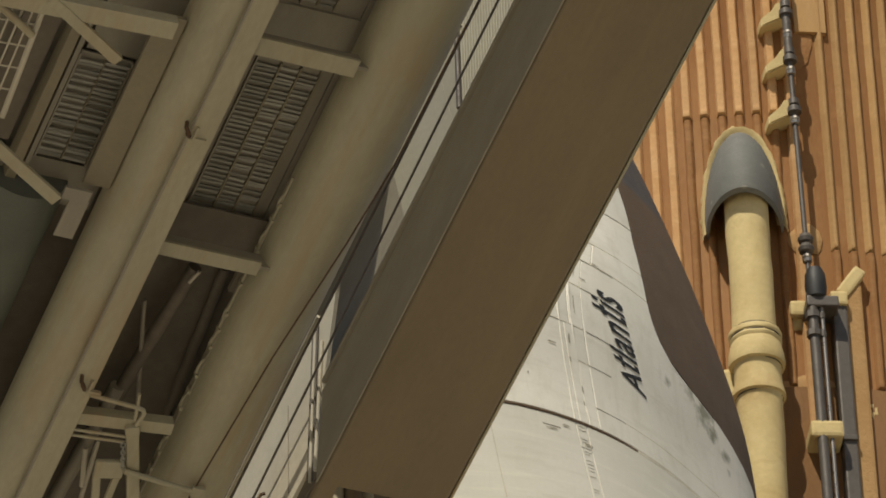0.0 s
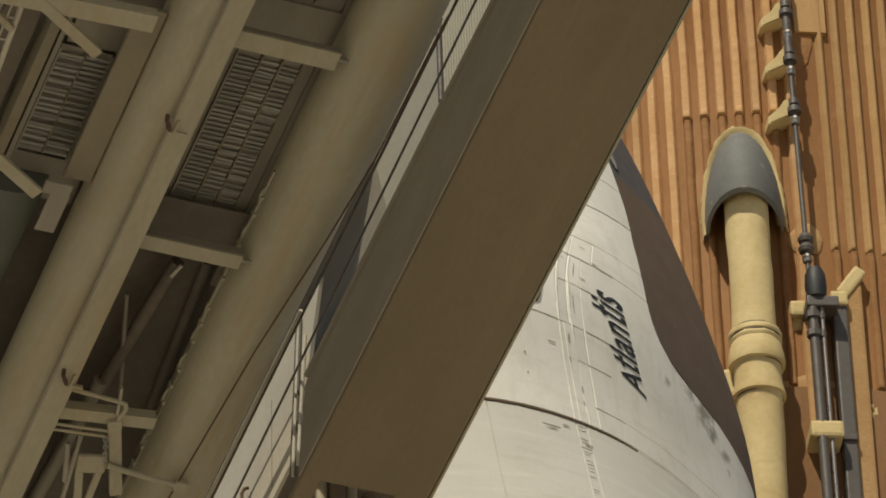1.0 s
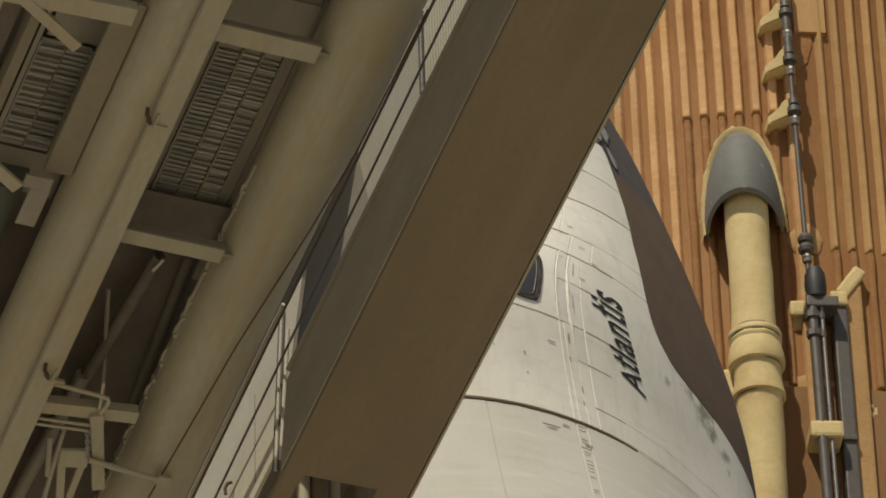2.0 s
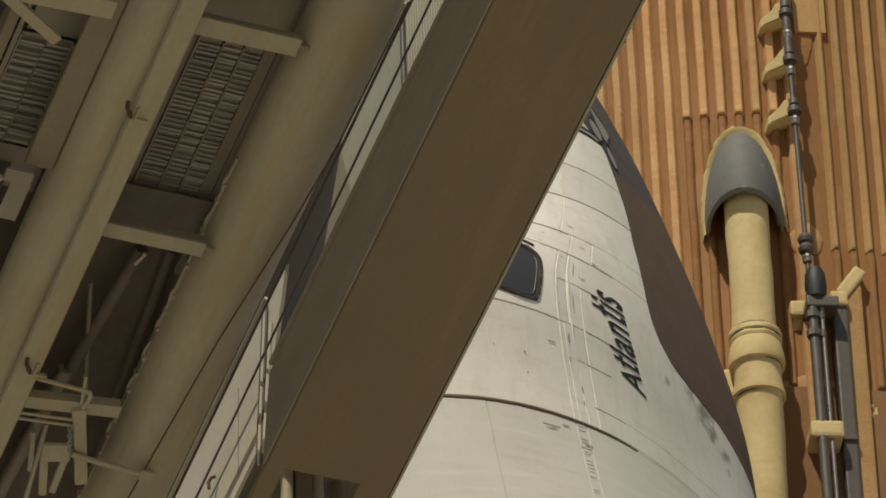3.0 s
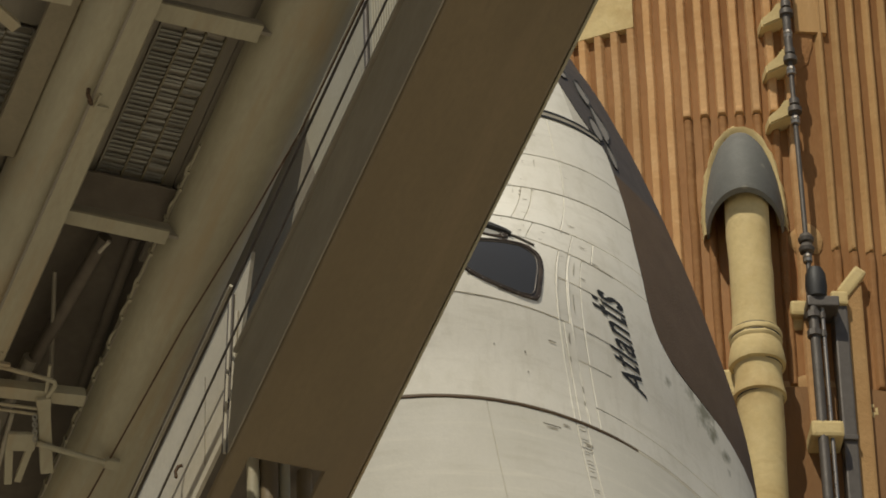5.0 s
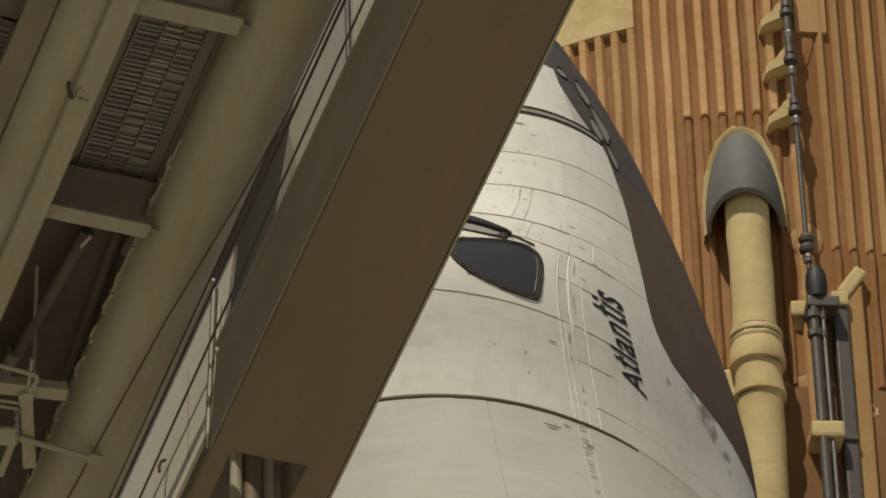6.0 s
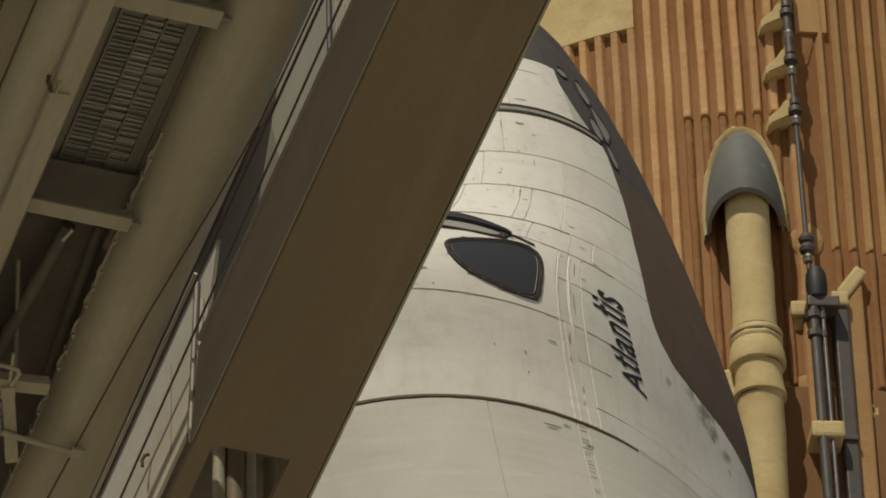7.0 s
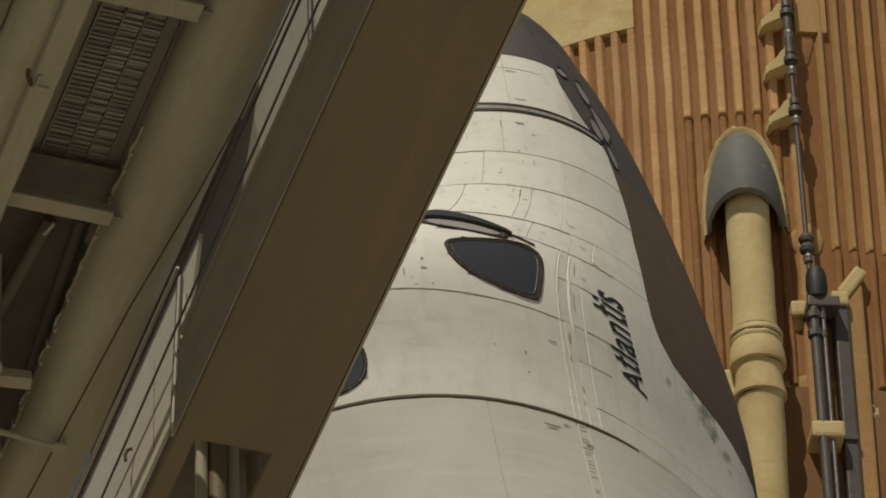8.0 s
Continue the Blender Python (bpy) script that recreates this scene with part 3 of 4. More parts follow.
part("seal", hull_strip(1.99, 2.09, -80, 84, 0.010), M_MARK, ORBITER, "grey seal band")
for t in (1.985, 2.062):
    part("seal_edge", hull_strip(t, t + 0.028, -80, 84, 0.014), M_RUBBER, ORBITER)
pts = [skin(5.856 + 0.006 * noise.noise(Vector((k * 0.5, 3, 1))), -80 + 157 * k / 120, 0.004 - 0.012 * max(0, (k - 112) / 8)) for k in range(121)]
part("seam_filler", pipe_path([skin(5.856, 76 + 36 * k / 40, -0.003) for k in range(41)], 0.0125, 7), M_WHITE, ORBITER, smooth=True)
part("door_seam", pipe_path(pts, 0.014, 7), M_BLACK, ORBITER, "dark uneven hull joint", smooth=True)


def rounded(points, times=2):
    """Cut the corners of a closed outline."""
    for _ in range(times):
        points = [tuple(u + (v - u) * k for u, v in zip(a, b)) for a, b in zip(points, points[1:] + points[:1]) for k in (0.25, 0.75)]
    return points


def window(outline, name, mat, edge=0.935, lift=0.024):
    """A pane under a raised frame with a proud inner lip."""
    pts = rounded(outline, 2)
    n = len(pts)
    ct, cd = sum(p[0] for p in pts) / n, sum(p[1] for p in pts) / n

    def ring(bm, k, out):
        return [bm.verts.new(skin(ct + (t - ct) * k, cd + (d - cd) * k, out)) for t, d in pts]

    def join(bm, rings):
        for u, v in zip(rings, rings[1:]):
            for k in range(n):
                bm.faces.new((u[k], u[(k + 1) % n], v[(k + 1) % n], v[k]))

    bm = bmesh.new()
    rings = [ring(bm, k, 0.010) for k in (0.97, 0.75, 0.5, 0.25)]
    join(bm, rings)
    bm.faces.new(rings[-1])
    w = part(name, bm, mat, ORBITER, "dark tinted cockpit window", smooth=True)
    bm = bmesh.new()
    join(bm, [ring(bm, k, o) for k, o in ((1.01, 0.004), (1.005, 0.6 * lift), (0.985, lift), (edge, lift), (edge - 0.02, 0.8 * lift), (edge - 0.025, 0.008))])
    part("window_frame", bm, M_FRAME, w, "worn black window frame", smooth=True)
    loop = [skin(ct + (t - ct) * (edge - 0.06), cd + (d - cd) * (edge - 0.06), 0.013) for t, d in pts]
    loop.append(loop[0])
    part("inner_seal", pipe_path(loop, 0.006, 6), M_STEEL, w, smooth=True)
    for k in range(0, n, 3):
        t, d = pts[k]
        p = skin(ct + (t - ct) * 0.97, cd + (d - cd) * 0.97, lift * 0.8)
        q = skin(ct + (t - ct) * 0.97, cd + (d - cd) * 0.97, lift * 1.12)
        part("screw", rod(p, q, 0.006, 6), M_JET, w)
    return w


window(SIDE_WINDOW, "side_window", M_GLASS)
fw = window(FRONT_WINDOW, "front_window", M_PALEGLASS, 0.90)
BROW = [(3.80, 24.5), (3.78, 28), (3.85, 34), (3.93, 40), (4.03, 47), (4.07, 48.5)]
bm = bmesh.new()
rows = []
for k in range(19):
    d = 23.5 + 25.0 * k / 18
    t = float(np.interp(d, [b[1] for b in BROW], [b[0] for b in BROW]))
    w = 0.15 * (1 - k / 18) + 0.025
    rows.append([bm.verts.new(skin(t + u * w - 0.02, d, o)) for u, o in ((0.0, 0.004), (0.05, 0.045), (0.5, 0.055), (0.95, 0.045), (1.0, 0.008))])
for a, b in zip(rows, rows[1:]):
    for k in range(4):
        bm.faces.new((a[k], a[k + 1], b[k + 1], b[k]))
part("brow", bm, M_RUBBER, fw, "thick black upper window edge", smooth=True)
part("brow_tip", pipe_path([skin(t, d, 0.012) for t, d in ((4.04, 48.0), (4.06, 50.5), (4.085, 53.0), (4.10, 54.5))], 0.013, 6), M_STEEL, fw, "thin dark seal end", smooth=True)
window(ROOF_WINDOW, "roof_window", M_GLASS)


def jet(t, d, lt, ld):
    pts = [(t + lt * math.cos(k * math.pi / 8), d + ld * math.sin(k * math.pi / 8)) for k in range(16)]
    bm = bmesh.new()
    ring = [bm.verts.new(skin(a, b, 0.012)) for a, b in pts]
    core = [bm.verts.new(skin(t + (a - t) * 0.6, d + (b - d) * 0.6, 0.009)) for a, b in pts]
    for k in range(16):
        bm.faces.new((ring[k], ring[(k + 1) % 16], core[(k + 1) % 16], core[k]))
    bm.faces.new(core)
    j = part("thruster", bm, M_JET, ORBITER, "grey thruster opening", smooth=True)
    loop = [skin(a, b, 0.014) for a, b in pts + pts[:1]]
    part("rim", pipe_path(loop, 0.007, 6), M_RUBBER, j)


for t, d, lt, ld in ((1.88, 84.2, 0.15, 2.6), (1.72, 88.6, 0.26, 1.7), (2.16, 87.8, 0.16, 1.5), (1.36, 86.6, 0.17, 3.0), (1.24, 76.5, 0.07, 3.0)):
    jet(t, d, lt, ld)


def lettering(text):
    """The name, letter by letter, wrapped on the hull; x runs along the word, y up the letters."""
    bm, x0 = bmesh.new(), 0.0
    for ch in text:
        if ch == "t":
            # a tall stem with a full cross stroke and a short foot
            for ax, ay, bx, by in ((0.10, 0.10, 0.22, 0.70), (0.0, 0.43, 0.10, 0.535), (0.22, 0.43, 0.33, 0.535), (0.12, -0.01, 0.33, 0.10)):
                bm.faces.new([bm.verts.new((x0 + x, y, 0)) for x, y in ((ax, ay), (bx, ay), (bx, by), (ax, by))])
            x0 += 0.40
            continue
        cu = bpy.data.curves.new("letter", "FONT")
        cu.body, cu.size, cu.resolution_u, cu.offset = ch, 1.0, 3, 0.014
        tmp = new("tmp", cu)
        bpy.context.view_layer.update()
        me = bpy.data.meshes.new_from_object(tmp.evaluated_get(bpy.context.evaluated_depsgraph_get()))
        bpy.data.objects.remove(tmp)
        lo, hi = min(v.co.x for v in me.vertices), max(v.co.x for v in me.vertices)
        for v in me.vertices:
            v.co.x += x0 - lo
        bm.from_mesh(me)
        x0 += hi - lo + (-0.03 if ch == "A" else 0.085)
    bmesh.ops.subdivide_edges(bm, edges=[e for e in bm.edges if e.calc_length() > 0.3], cuts=2)
    for v in bm.verts:
        v.co.x += 0.07 * v.co.y
    x1 = max(v.co.x for v in bm.verts)
    for v in bm.verts:
        u, h = v.co.x / x1, v.co.y
        v.co = skin(5.20 - 0.90 * u, 81.0 - 4.2 * u - (7.2 + 6.4 * u) * h, 0.0125)
    return bm


part("name_lettering", lettering("Atlantis"), M_INK, ORBITER, "black slanted name lettering", flip=False)


SCUFFS = []
for k in range(70):
    t, d = random.uniform(2.15, 4.85), random.uniform(20, 62)
    if not any(inside(t, d, w, 1.35) for w in (SIDE_WINDOW, FRONT_WINDOW, ROOF_WINDOW)):
        SCUFFS.append((t, d, random.uniform(0.003, 0.006), random.uniform(0.2, 0.9)) if k % 4 else (t, d, random.uniform(0.02, 0.05), 0.08))
# scuffs, fastener caps and dark gap fillers on the blankets
for t, d, lt, ld in ((5.30, 43.8, 0.012, 0.22), (5.31, 50.8, 0.012, 0.22), (5.50, 50.6, 0.01, 0.25), (5.02, 62.3, 0.06, 0.25), (5.22, 61.8, 0.03, 0.2), (5.49, 63.6, 0.05, 0.2),
                     (5.63, 63.4, 0.03, 0.22), (6.02, 53.7, 0.008, 1.6), (5.95, 57.4, 0.01, 1.0), (6.08, 62.1, 0.015, 1.2), (2.29, 40.6, 0.06, 0.15), (2.80, 50.6, 0.07, 0.14),
                     (3.24, 45.9, 0.02, 0.3), (2.25, 47.5, 0.012, 2.2), (3.72, 25.2, 0.01, 2.0), (4.28, 67.0, 0.008, 0.9), (3.30, 45.9, 0.015, 0.3), (4.55, 30.0, 0.012, 0.4), (5.12, 58.0, 0.008, 1.2), (1.5, 48, 0.006, 3), (1.9, 50, 0.006, 3),
                     (4.2, 64.7, 0.10, 0.12), (4.62, 64.5, 0.12, 0.12), (4.0, 70.0, 0.006, 1.6), (3.6, 62.0, 0.006, 1.4), (3.85, 66.0, 0.006, 1.2), (4.65, 30.5, 0.008, 0.8), (4.7, 26, 0.05, 0.14), *SCUFFS):
    bm = bmesh.new()
    ring = []
    for k in range(14):
        a = k * math.pi / 7
        q = 0.8 + 0.55 * noise.noise(Vector((math.cos(a) * 1.3 + t * 9, math.sin(a) * 1.3 + d * 3, 0.5)))
        ring.append(bm.verts.new(skin(t + lt * q * math.copysign(abs(math.cos(a)) ** 0.6, math.cos(a)), d + ld * q * math.copysign(abs(math.sin(a)) ** 0.6, math.sin(a)), 0.0125)))
    bm.faces.new(ring)
    part("mark", bm, M_MARK, HULL, "small dark ragged mark")

# pale raised tape along the panel joint, and thin dark lips under the tile rows
for d0, d1, t0, t1 in ((60.9, 60.3, 4.0, 5.84), (63.4, 63.9, 4.05, 5.84)):
    pts = [skin(t0 + (t1 - t0) * k / 30, d0 + (d1 - d0) * k / 30 + 0.22 * noise.noise(Vector((k * 0.7, d0, 1))), 0.002 + 0.007 * noise.noise(Vector((k * 0.45, d0, 6)))) for k in range(31)]
    part("tape", pipe_path(pts, 0.011, 6), M_WHITE, HULL, "pale raised joint tape", smooth=True)
for t, d0, d1, r in ((2.685, 12, 84, 0.003), (3.175, 14, 84, 0.003), (3.73, 30, 62, 0.008), (4.03, 56, 75, 0.003), (4.865, 18, 61, 0.003), (4.40, 66.5, 72, 0.004), (5.20, 66.5, 72, 0.003), (4.86, 67, 73, 0.004), (5.62, 66.5, 74, 0.004),
                     (5.99, 52, 56, 0.004), (6.12, 60.3, 62.8, 0.004), (1.45, 30, 62, 0.003)):
    pts = [skin(t + 0.007 * noise.noise(Vector((k * 0.8, t * 7, 2))), d0 + (d1 - d0) * k / 26, 0.007) for k in range(27)]
    part("gap_filler", pipe_path(pts, r, 5), M_MARK, HULL, "grey gap filler", smooth=True)
# ladder of small stitched ridges beside the joint
for k in range(40):
    t = 5.90 + 0.032 * k
    if random.random() < 0.7:
        part("stitch", pipe_path([skin(t, 60.6, 0.007), skin(t + random.uniform(-0.01, 0.01), 61.5, 0.009), skin(t, 62.0 + 0.6 * random.random(), 0.007)], 0.0035, 5), M_DOOR_DIM, HULL)

# ---- service structure ----
# its floor framing slopes; x across the girders, y along them, z down out of the floor
HINGE = Vector((-30.366, 75.416, 0))
AX = Matrix(((0.90230, 0.40761, 0.14035), (0.43110, -0.85315, -0.29376), (0.0, 0.32557, -0.94552))).to_4x4()
START = Matrix.Translation((-2.1296, 34.9333, 24.33)) @ AX
UP = Vector((0, 0.32557, -0.94552))


def swing(t):
    """Where the structure stands at t seconds, turning about its hinge column; it is placed by its stand half way."""
    first, hinge = Matrix.Translation((-41.868, 91.305, 0)), Matrix.Translation(HINGE)
    middle = first @ Matrix.Rotation(radians(-0.5272), 4, "Z") @ first.inverted() @ START
    return hinge @ Matrix.Rotation(radians(-0.18721 * (t - 4.0)), 4, "Z") @ hinge.inverted() @ middle


TOWER_0 = swing(0.0)
HANGING = []
tower = thing("service_structure", "beige steel service structure swinging back from the spacecraft", "steel structure", TOWER_0)


def deep(x, y, z):
    """A place z under or over the floor plane, set back along the slope so that members line up over one another."""
    return Vector((x - 0.4753 * z, y + 0.7070 * z, z))


def bar(x0, y0, x1, y1, z, w, h, mat, name, parent=tower, bevel=0.006, label=""):
    """A flat bar from one place to another at depth z, w wide and h deep."""
    a, b = deep(x0, y0, z), deep(x1, y1, z)
    d = b - a
    m = Matrix.Translation(a) @ Matrix.Rotation(math.atan2(d.y, d.x), 4, "Z")
    return part(name, box((0, -w / 2, -h), (d.length, w / 2, 0), bevel, m=m), mat, parent, label)


def line(x0, y0, x1, y1, z, r, mat, name, parent=tower, n=12, label=""):
    return part(name, rod(deep(x0, y0, z), deep(x1, y1, z), r, n), mat, parent, label, smooth=True)


def upright(x, y, z, h, r, mat, name, parent=tower, square=False, label=""):
    a = deep(x, y, z)
    return part(name, rod(a, a + UP * h, r, 4 if square else 12), mat, parent, label, smooth=not square)


# first girder: a tube with a flat flange beside it
g1 = part("girder", rod((-0.154, -7, -0.35), (-0.154, 6, -0.35), 0.29, 48), M_PAINT, tower, "round beige girder with rust streaks", smooth=True)
part("flange", box((-0.16, -7, -0.07), (0.02, 6, 0.0), 0.008), M_PAINT, g1)
part("weld_bead", rod((-0.165, -7, -0.012), (-0.165, 6, -0.012), 0.012, 8), M_GREY, g1)
for x, y in ((-0.2, 1.17), (-0.09, -1.29)):
    sh = part("shackle", pipe_path([(x - 0.025, y + 0.05, 0.0), (x - 0.03, y + 0.03, 0.05), (x, y, 0.07), (x + 0.02, y - 0.04, 0.05), (x + 0.015, y - 0.05, 0.0)], 0.016, 8), M_RUST, smooth=True)
    HANGING.append(tagged(sh, "rusty iron shackle hanging from a lug under the beige girder", "shackle", "shackles under the girder"))
    part("lug", box((x + 0.06, y - 0.07, -0.01), (x + 0.08, y + 0.03, 0.025), 0.004), M_PAINT, g1)
    part("lug", box((x + 0.06, y - 0.09, -0.01), (x + 0.17, y - 0.065, 0.025), 0.004), M_PAINT, g1)
# second girder: a thick tube with a conduit clipped to it
g2 = part("brace_tube", rod((1.20, -7, -0.36), (1.20, 6, -0.36), 0.316, 56), M_PAINT, tower, "thick round beige steel tube", smooth=True)
line(0.715, 0.95, 0.705, -0.75, -0.36, 0.016, M_PAINT, "conduit", g2)
line(0.735, 0.95, 0.72, -3.2, -0.34, 0.013, M_GREY, "conduit", g2)
for k in range(16):
    y = 0.7 - k * 0.21 + 0.05 * math.sin(k * 2.1)
    a = deep(0.71, y, -0.36)
    part("clip", box((-0.02, -0.016, -0.035), (0.05, 0.016, 0.035), 0.006, m=Matrix.Translation(a)), M_PAINT, g2)
for y in (0.72, 0.35, -0.40, -0.68, -0.95, -1.3, -1.75):
    part("lug", pipe_path([deep(0.72, y + 0.09, -0.37), deep(0.70, y + 0.05, -0.36), deep(0.693, y, -0.35), deep(0.70, y - 0.05, -0.36), deep(0.72, y - 0.09, -0.37)], 0.014, 8), M_PAINT, g2, smooth=True)
part("cable", pipe_path([(1.42, 2.6, 0.0), (1.40, 1.25, 0.015), (1.335, 0.47, 0.02), (1.21, -0.69, 0.02), (1.11, -2.15, 0.02), (1.04, -3.2, 0.02)], 0.008, 6), M_RUST, g2)
# box girder with an opening near its lower end
def long_box(x0, x1, profile):
    """A plate or box along the girder: a (y, z) outline drawn out from x0 to x1."""
    bm = bmesh.new()
    ends = [[bm.verts.new((x, y, z)) for y, z in profile] for x in (x0, x1)]
    for k in range(len(profile)):
        j = (k + 1) % len(profile)
        bm.faces.new((ends[0][k], ends[0][j], ends[1][j], ends[1][k]))
    bm.faces.new(ends[0])
    bm.faces.new(ends[1][::-1])
    return bm


bm = long_box(2.045, 3.075, [(-1.69, 0.0), (-1.69, -0.05), (-1.30, -0.66), (6, -0.66), (6, 0.0)])
edges = [e for e in bm.edges if all(abs(v.co.z) < 1e-6 for v in e.verts) and abs(e.verts[0].co.x - e.verts[1].co.x) < 1e-6]
bmesh.ops.bevel(bm, geom=edges, offset=0.05, segments=6, affect="EDGES", profile=0.5)
g3 = part("box_girder", bm, M_BROWN, tower, "deep tan steel box girder", smooth=True)
g3.location = deep(0, 0, 0.9)
for x0, x1, rounding in ((2.045, 2.19, 0), (2.80, 3.075, 1)):
    bm = box((x0, -7, -0.06), (x1, -1.69, 0.0))
    e = [e for e in bm.edges if all(abs(v.co.z) < 1e-6 and abs(v.co.x - (x0, x1)[rounding]) < 1e-6 for v in e.verts)]
    bmesh.ops.bevel(bm, geom=e, offset=0.05, segments=6, affect="EDGES", profile=0.5)
    part("side_strip", bm, M_BROWN, g3, smooth=True)
part("edge_strip", box((3.078, -7, -0.07), (3.10, 6, -0.02), 0.006), M_PAINT, g3)
part("opening_lip", box((2.19, -1.72, -0.05), (2.80, -1.692, -0.004), 0.004), M_BROWN, g3)
part("side_plate", long_box(2.028, 2.041, [(-1.74, -0.03), (-1.70, -0.10), (-1.36, -0.655), (6, -0.655), (6, -0.03)]), M_GREY, g3, "grey painted side plate")
part("top_strip", box((2.0, -1.3, -0.70), (3.0, 6, -0.663), 0.005), M_GREY, g3)
# dark sheet behind the opening, shade put into its colour
part("opening_back", box((2.42, -7, -0.9), (3.25, -1.0, -0.87)), M_SHADE, g3)
for x, y, r, mt in ((2.32, -2.05, 0.05, M_PAINT), (2.45, -2.05, 0.075, M_BROWN), (2.57, -2.05, 0.05, M_PAINT), (2.80, -2.2, 0.06, M_BROWN)):
    upright(x + 0.2, y - 0.45, -0.1, 1.5, r, mt, "post", g3)

# cross members between the girders
for y0, y1 in ((0.0, 0.125), (1.925, 2.08)):
    c = part("cross_beam", box((0.05, y0 - 0.092, -0.16), (0.86, y1 - 0.092, -0.13), 0.005), M_PAINT, tower)
    part("web", box((0.05, (y0 + y1) / 2 - 0.107, -0.30), (0.95, (y0 + y1) / 2 - 0.077, -0.16)), M_GREY, c)
# this plate lies in shadow, which its dark colour stands for
part("floor_plate", box((0.1, -0.25, -0.47), (1.25, 0.19, -0.45)), M_SHADE, tower, "floor plate with shade in its dark colour")
part("floor_plate", box((0.2, -0.2, -0.76), (1.2, 3.6, -0.74)), M_GREY, tower)


def grating(name, columns, y0, y1, z, pitch, wide, tie=0.014):
    """A louvred floor grating: short slats in columns between dark tie bars, each slat a little askew."""
    x0, x1 = columns[0][0], columns[-1][1]
    g = part(name, box((x0 - 0.02, y0 - 0.02, z - 0.06), (x0 - 0.004, y1 + 0.02, z + 0.005)), M_GREY, tower, "galvanised louvred floor grating")
    part("frame_bar", box((x1 + 0.004, y0 - 0.02, z - 0.06), (x1 + 0.02, y1 + 0.02, z + 0.005)), M_GREY, g)
    for c0, c1 in columns:
        me = None
        for k in range(int((y1 - y0) / pitch)):
            if me is None:
                o = part("slat", box((c0, -wide / 2, -0.006), (c1, wide / 2, 0), 0.002), M_GALV, g)
                me = o.data
            else:
                o = new("slat", me)
                o.parent = g
            y = y0 + (k + 0.5) * pitch
            tilt = 6 + 4 * noise.noise(Vector((c0 * 3.1, y * 2.2, 4.0)))
            o.matrix_basis = pose(random.uniform(-0.006, 0.006), y, z + 0.003 * random.random(), tilt, 0, random.uniform(-1.2, 1.2))
        part("tie_bar", box((c1 + 0.002, y0, z - 0.02), (c1 + 0.002 + tie, y1, z + 0.012)), M_BEIGE_SHADED, g)
    return g


grating("grating", [(0.30, 0.47), (0.49, 0.63), (0.65, 0.79)], 0.0, 1.54, -0.55, 0.042, 0.024)
grating("grating", [(0.42, 0.52), (0.55, 0.66)], 2.10, 2.7, -0.55, 0.042, 0.024)
grating("grating", [(-0.98, -0.80), (-0.785, -0.60)], 0.28, 1.22, -0.52, 0.047, 0.026, 0.006)
part("floor_plate", box((-1.0, 0.26, -0.575), (-0.585, 1.24, -0.56)), M_GREY, tower)
part("floor_plate", box((0.2, 0.0, -0.60), (0.895, 3.6, -0.573)), M_GREY, tower, "grey tray under the grating")
part("floor_plate", box((0.2, 1.60, -0.569), (0.895, 2.06, -0.54)), M_GREY, tower)
# plates beside and over the gratings
part("floor_plate", box((0.90, -0.6, -0.60), (1.30, 3.8, -0.56)), M_GREY, tower)
# shade behind the rail panel is in this plate's colour
part("floor_plate", box((-1.5, 0.32, -0.60), (-1.22, 3.4, -0.56)), M_SHADE, tower)
part("floor_plate", box((-2.4, -0.16, -0.62), (-0.40, 0.22, -0.58)), M_GREY, tower)
part("floor_plate", box((-0.95, 1.26, -0.62), (-0.2, 2.4, -0.58)), M_GREY, tower)
part("floor_strip", box((-0.56, 0.2, -0.58), (-0.40, 1.26, -0.42), 0.006), M_BEIGE_SHADED, tower)
part("floor_strip", box((-1.16, -0.2, -0.62), (-1.08, 2.6, -0.46), 0.006), M_BEIGE_SHADED, tower)
part("floor_strip", box((-1.05, -0.1, -0.60), (-1.01, 2.6, -0.50), 0.006), M_GREY, tower)
# plates added to block light from above; lower half has shade in its colour
part("roof_plate", box((-9, 0.0, -0.84), (1.085, 6, -0.8)), M_GREY, tower, "grey plate added to block light from above")
part("roof_plate", box((-9, -9, -0.84), (1.085, 0.0, -0.8)), M_SHADE, tower, "plate added to block light, shade in its dark colour")
# wall added to close the dark bay
part("back_wall", box((-9, -9.0, -0.8), (1.085, -8.9, 1.0)), M_SHADE, tower)
# outer frame: beams, knee braces, connection plates
bar(-2.4, 1.88, -0.60, 1.955, 0, 0.15, 0.1, M_PAINT, "cross_beam")
bar(-1.56, 1.97, -0.90, 1.585, 0.01, 0.085, 0.05, M_PAINT, "knee_brace")
bar(-1.60, 0.69, -0.88, 0.27, 0.01, 0.095, 0.05, M_PAINT, "knee_brace")
part("gusset", box((-0.83, 0.24, -0.12), (-0.62, 0.35, -0.09), 0.004), M_GREY, tower)
part("gusset", box((-0.75, -0.12, -0.14), (-0.60, 0.24, -0.121), 0.004), M_GREY, tower)
part("gusset", box((-0.66, 0.3, -0.3), (-0.45, 1.9, -0.26), 0.004), M_BEIGE_SHADED, tower)
# open rail panel at the outer corner
rp = line(-1.62, 2.1, -1.56, 0.9, -0.2, 0.022, M_PANEL, "rail_panel", label="white pipe rail panel")
for k in range(9):
    line(-1.68 - 0.075 * k, 2.1, -1.66 - 0.075 * k, 0.85, -0.2, 0.008, M_PANEL, "bar", rp, 8)
for y in (1.75, 1.55, 1.35, 1.15):
    line(-2.4, y - 0.06, -1.58, y, -0.21, 0.007, M_PANEL, "bar", rp, 8)
line(-2.1, 1.95, -1.6, 1.65, -0.15, 0.03, M_PAINT, "bar", rp)
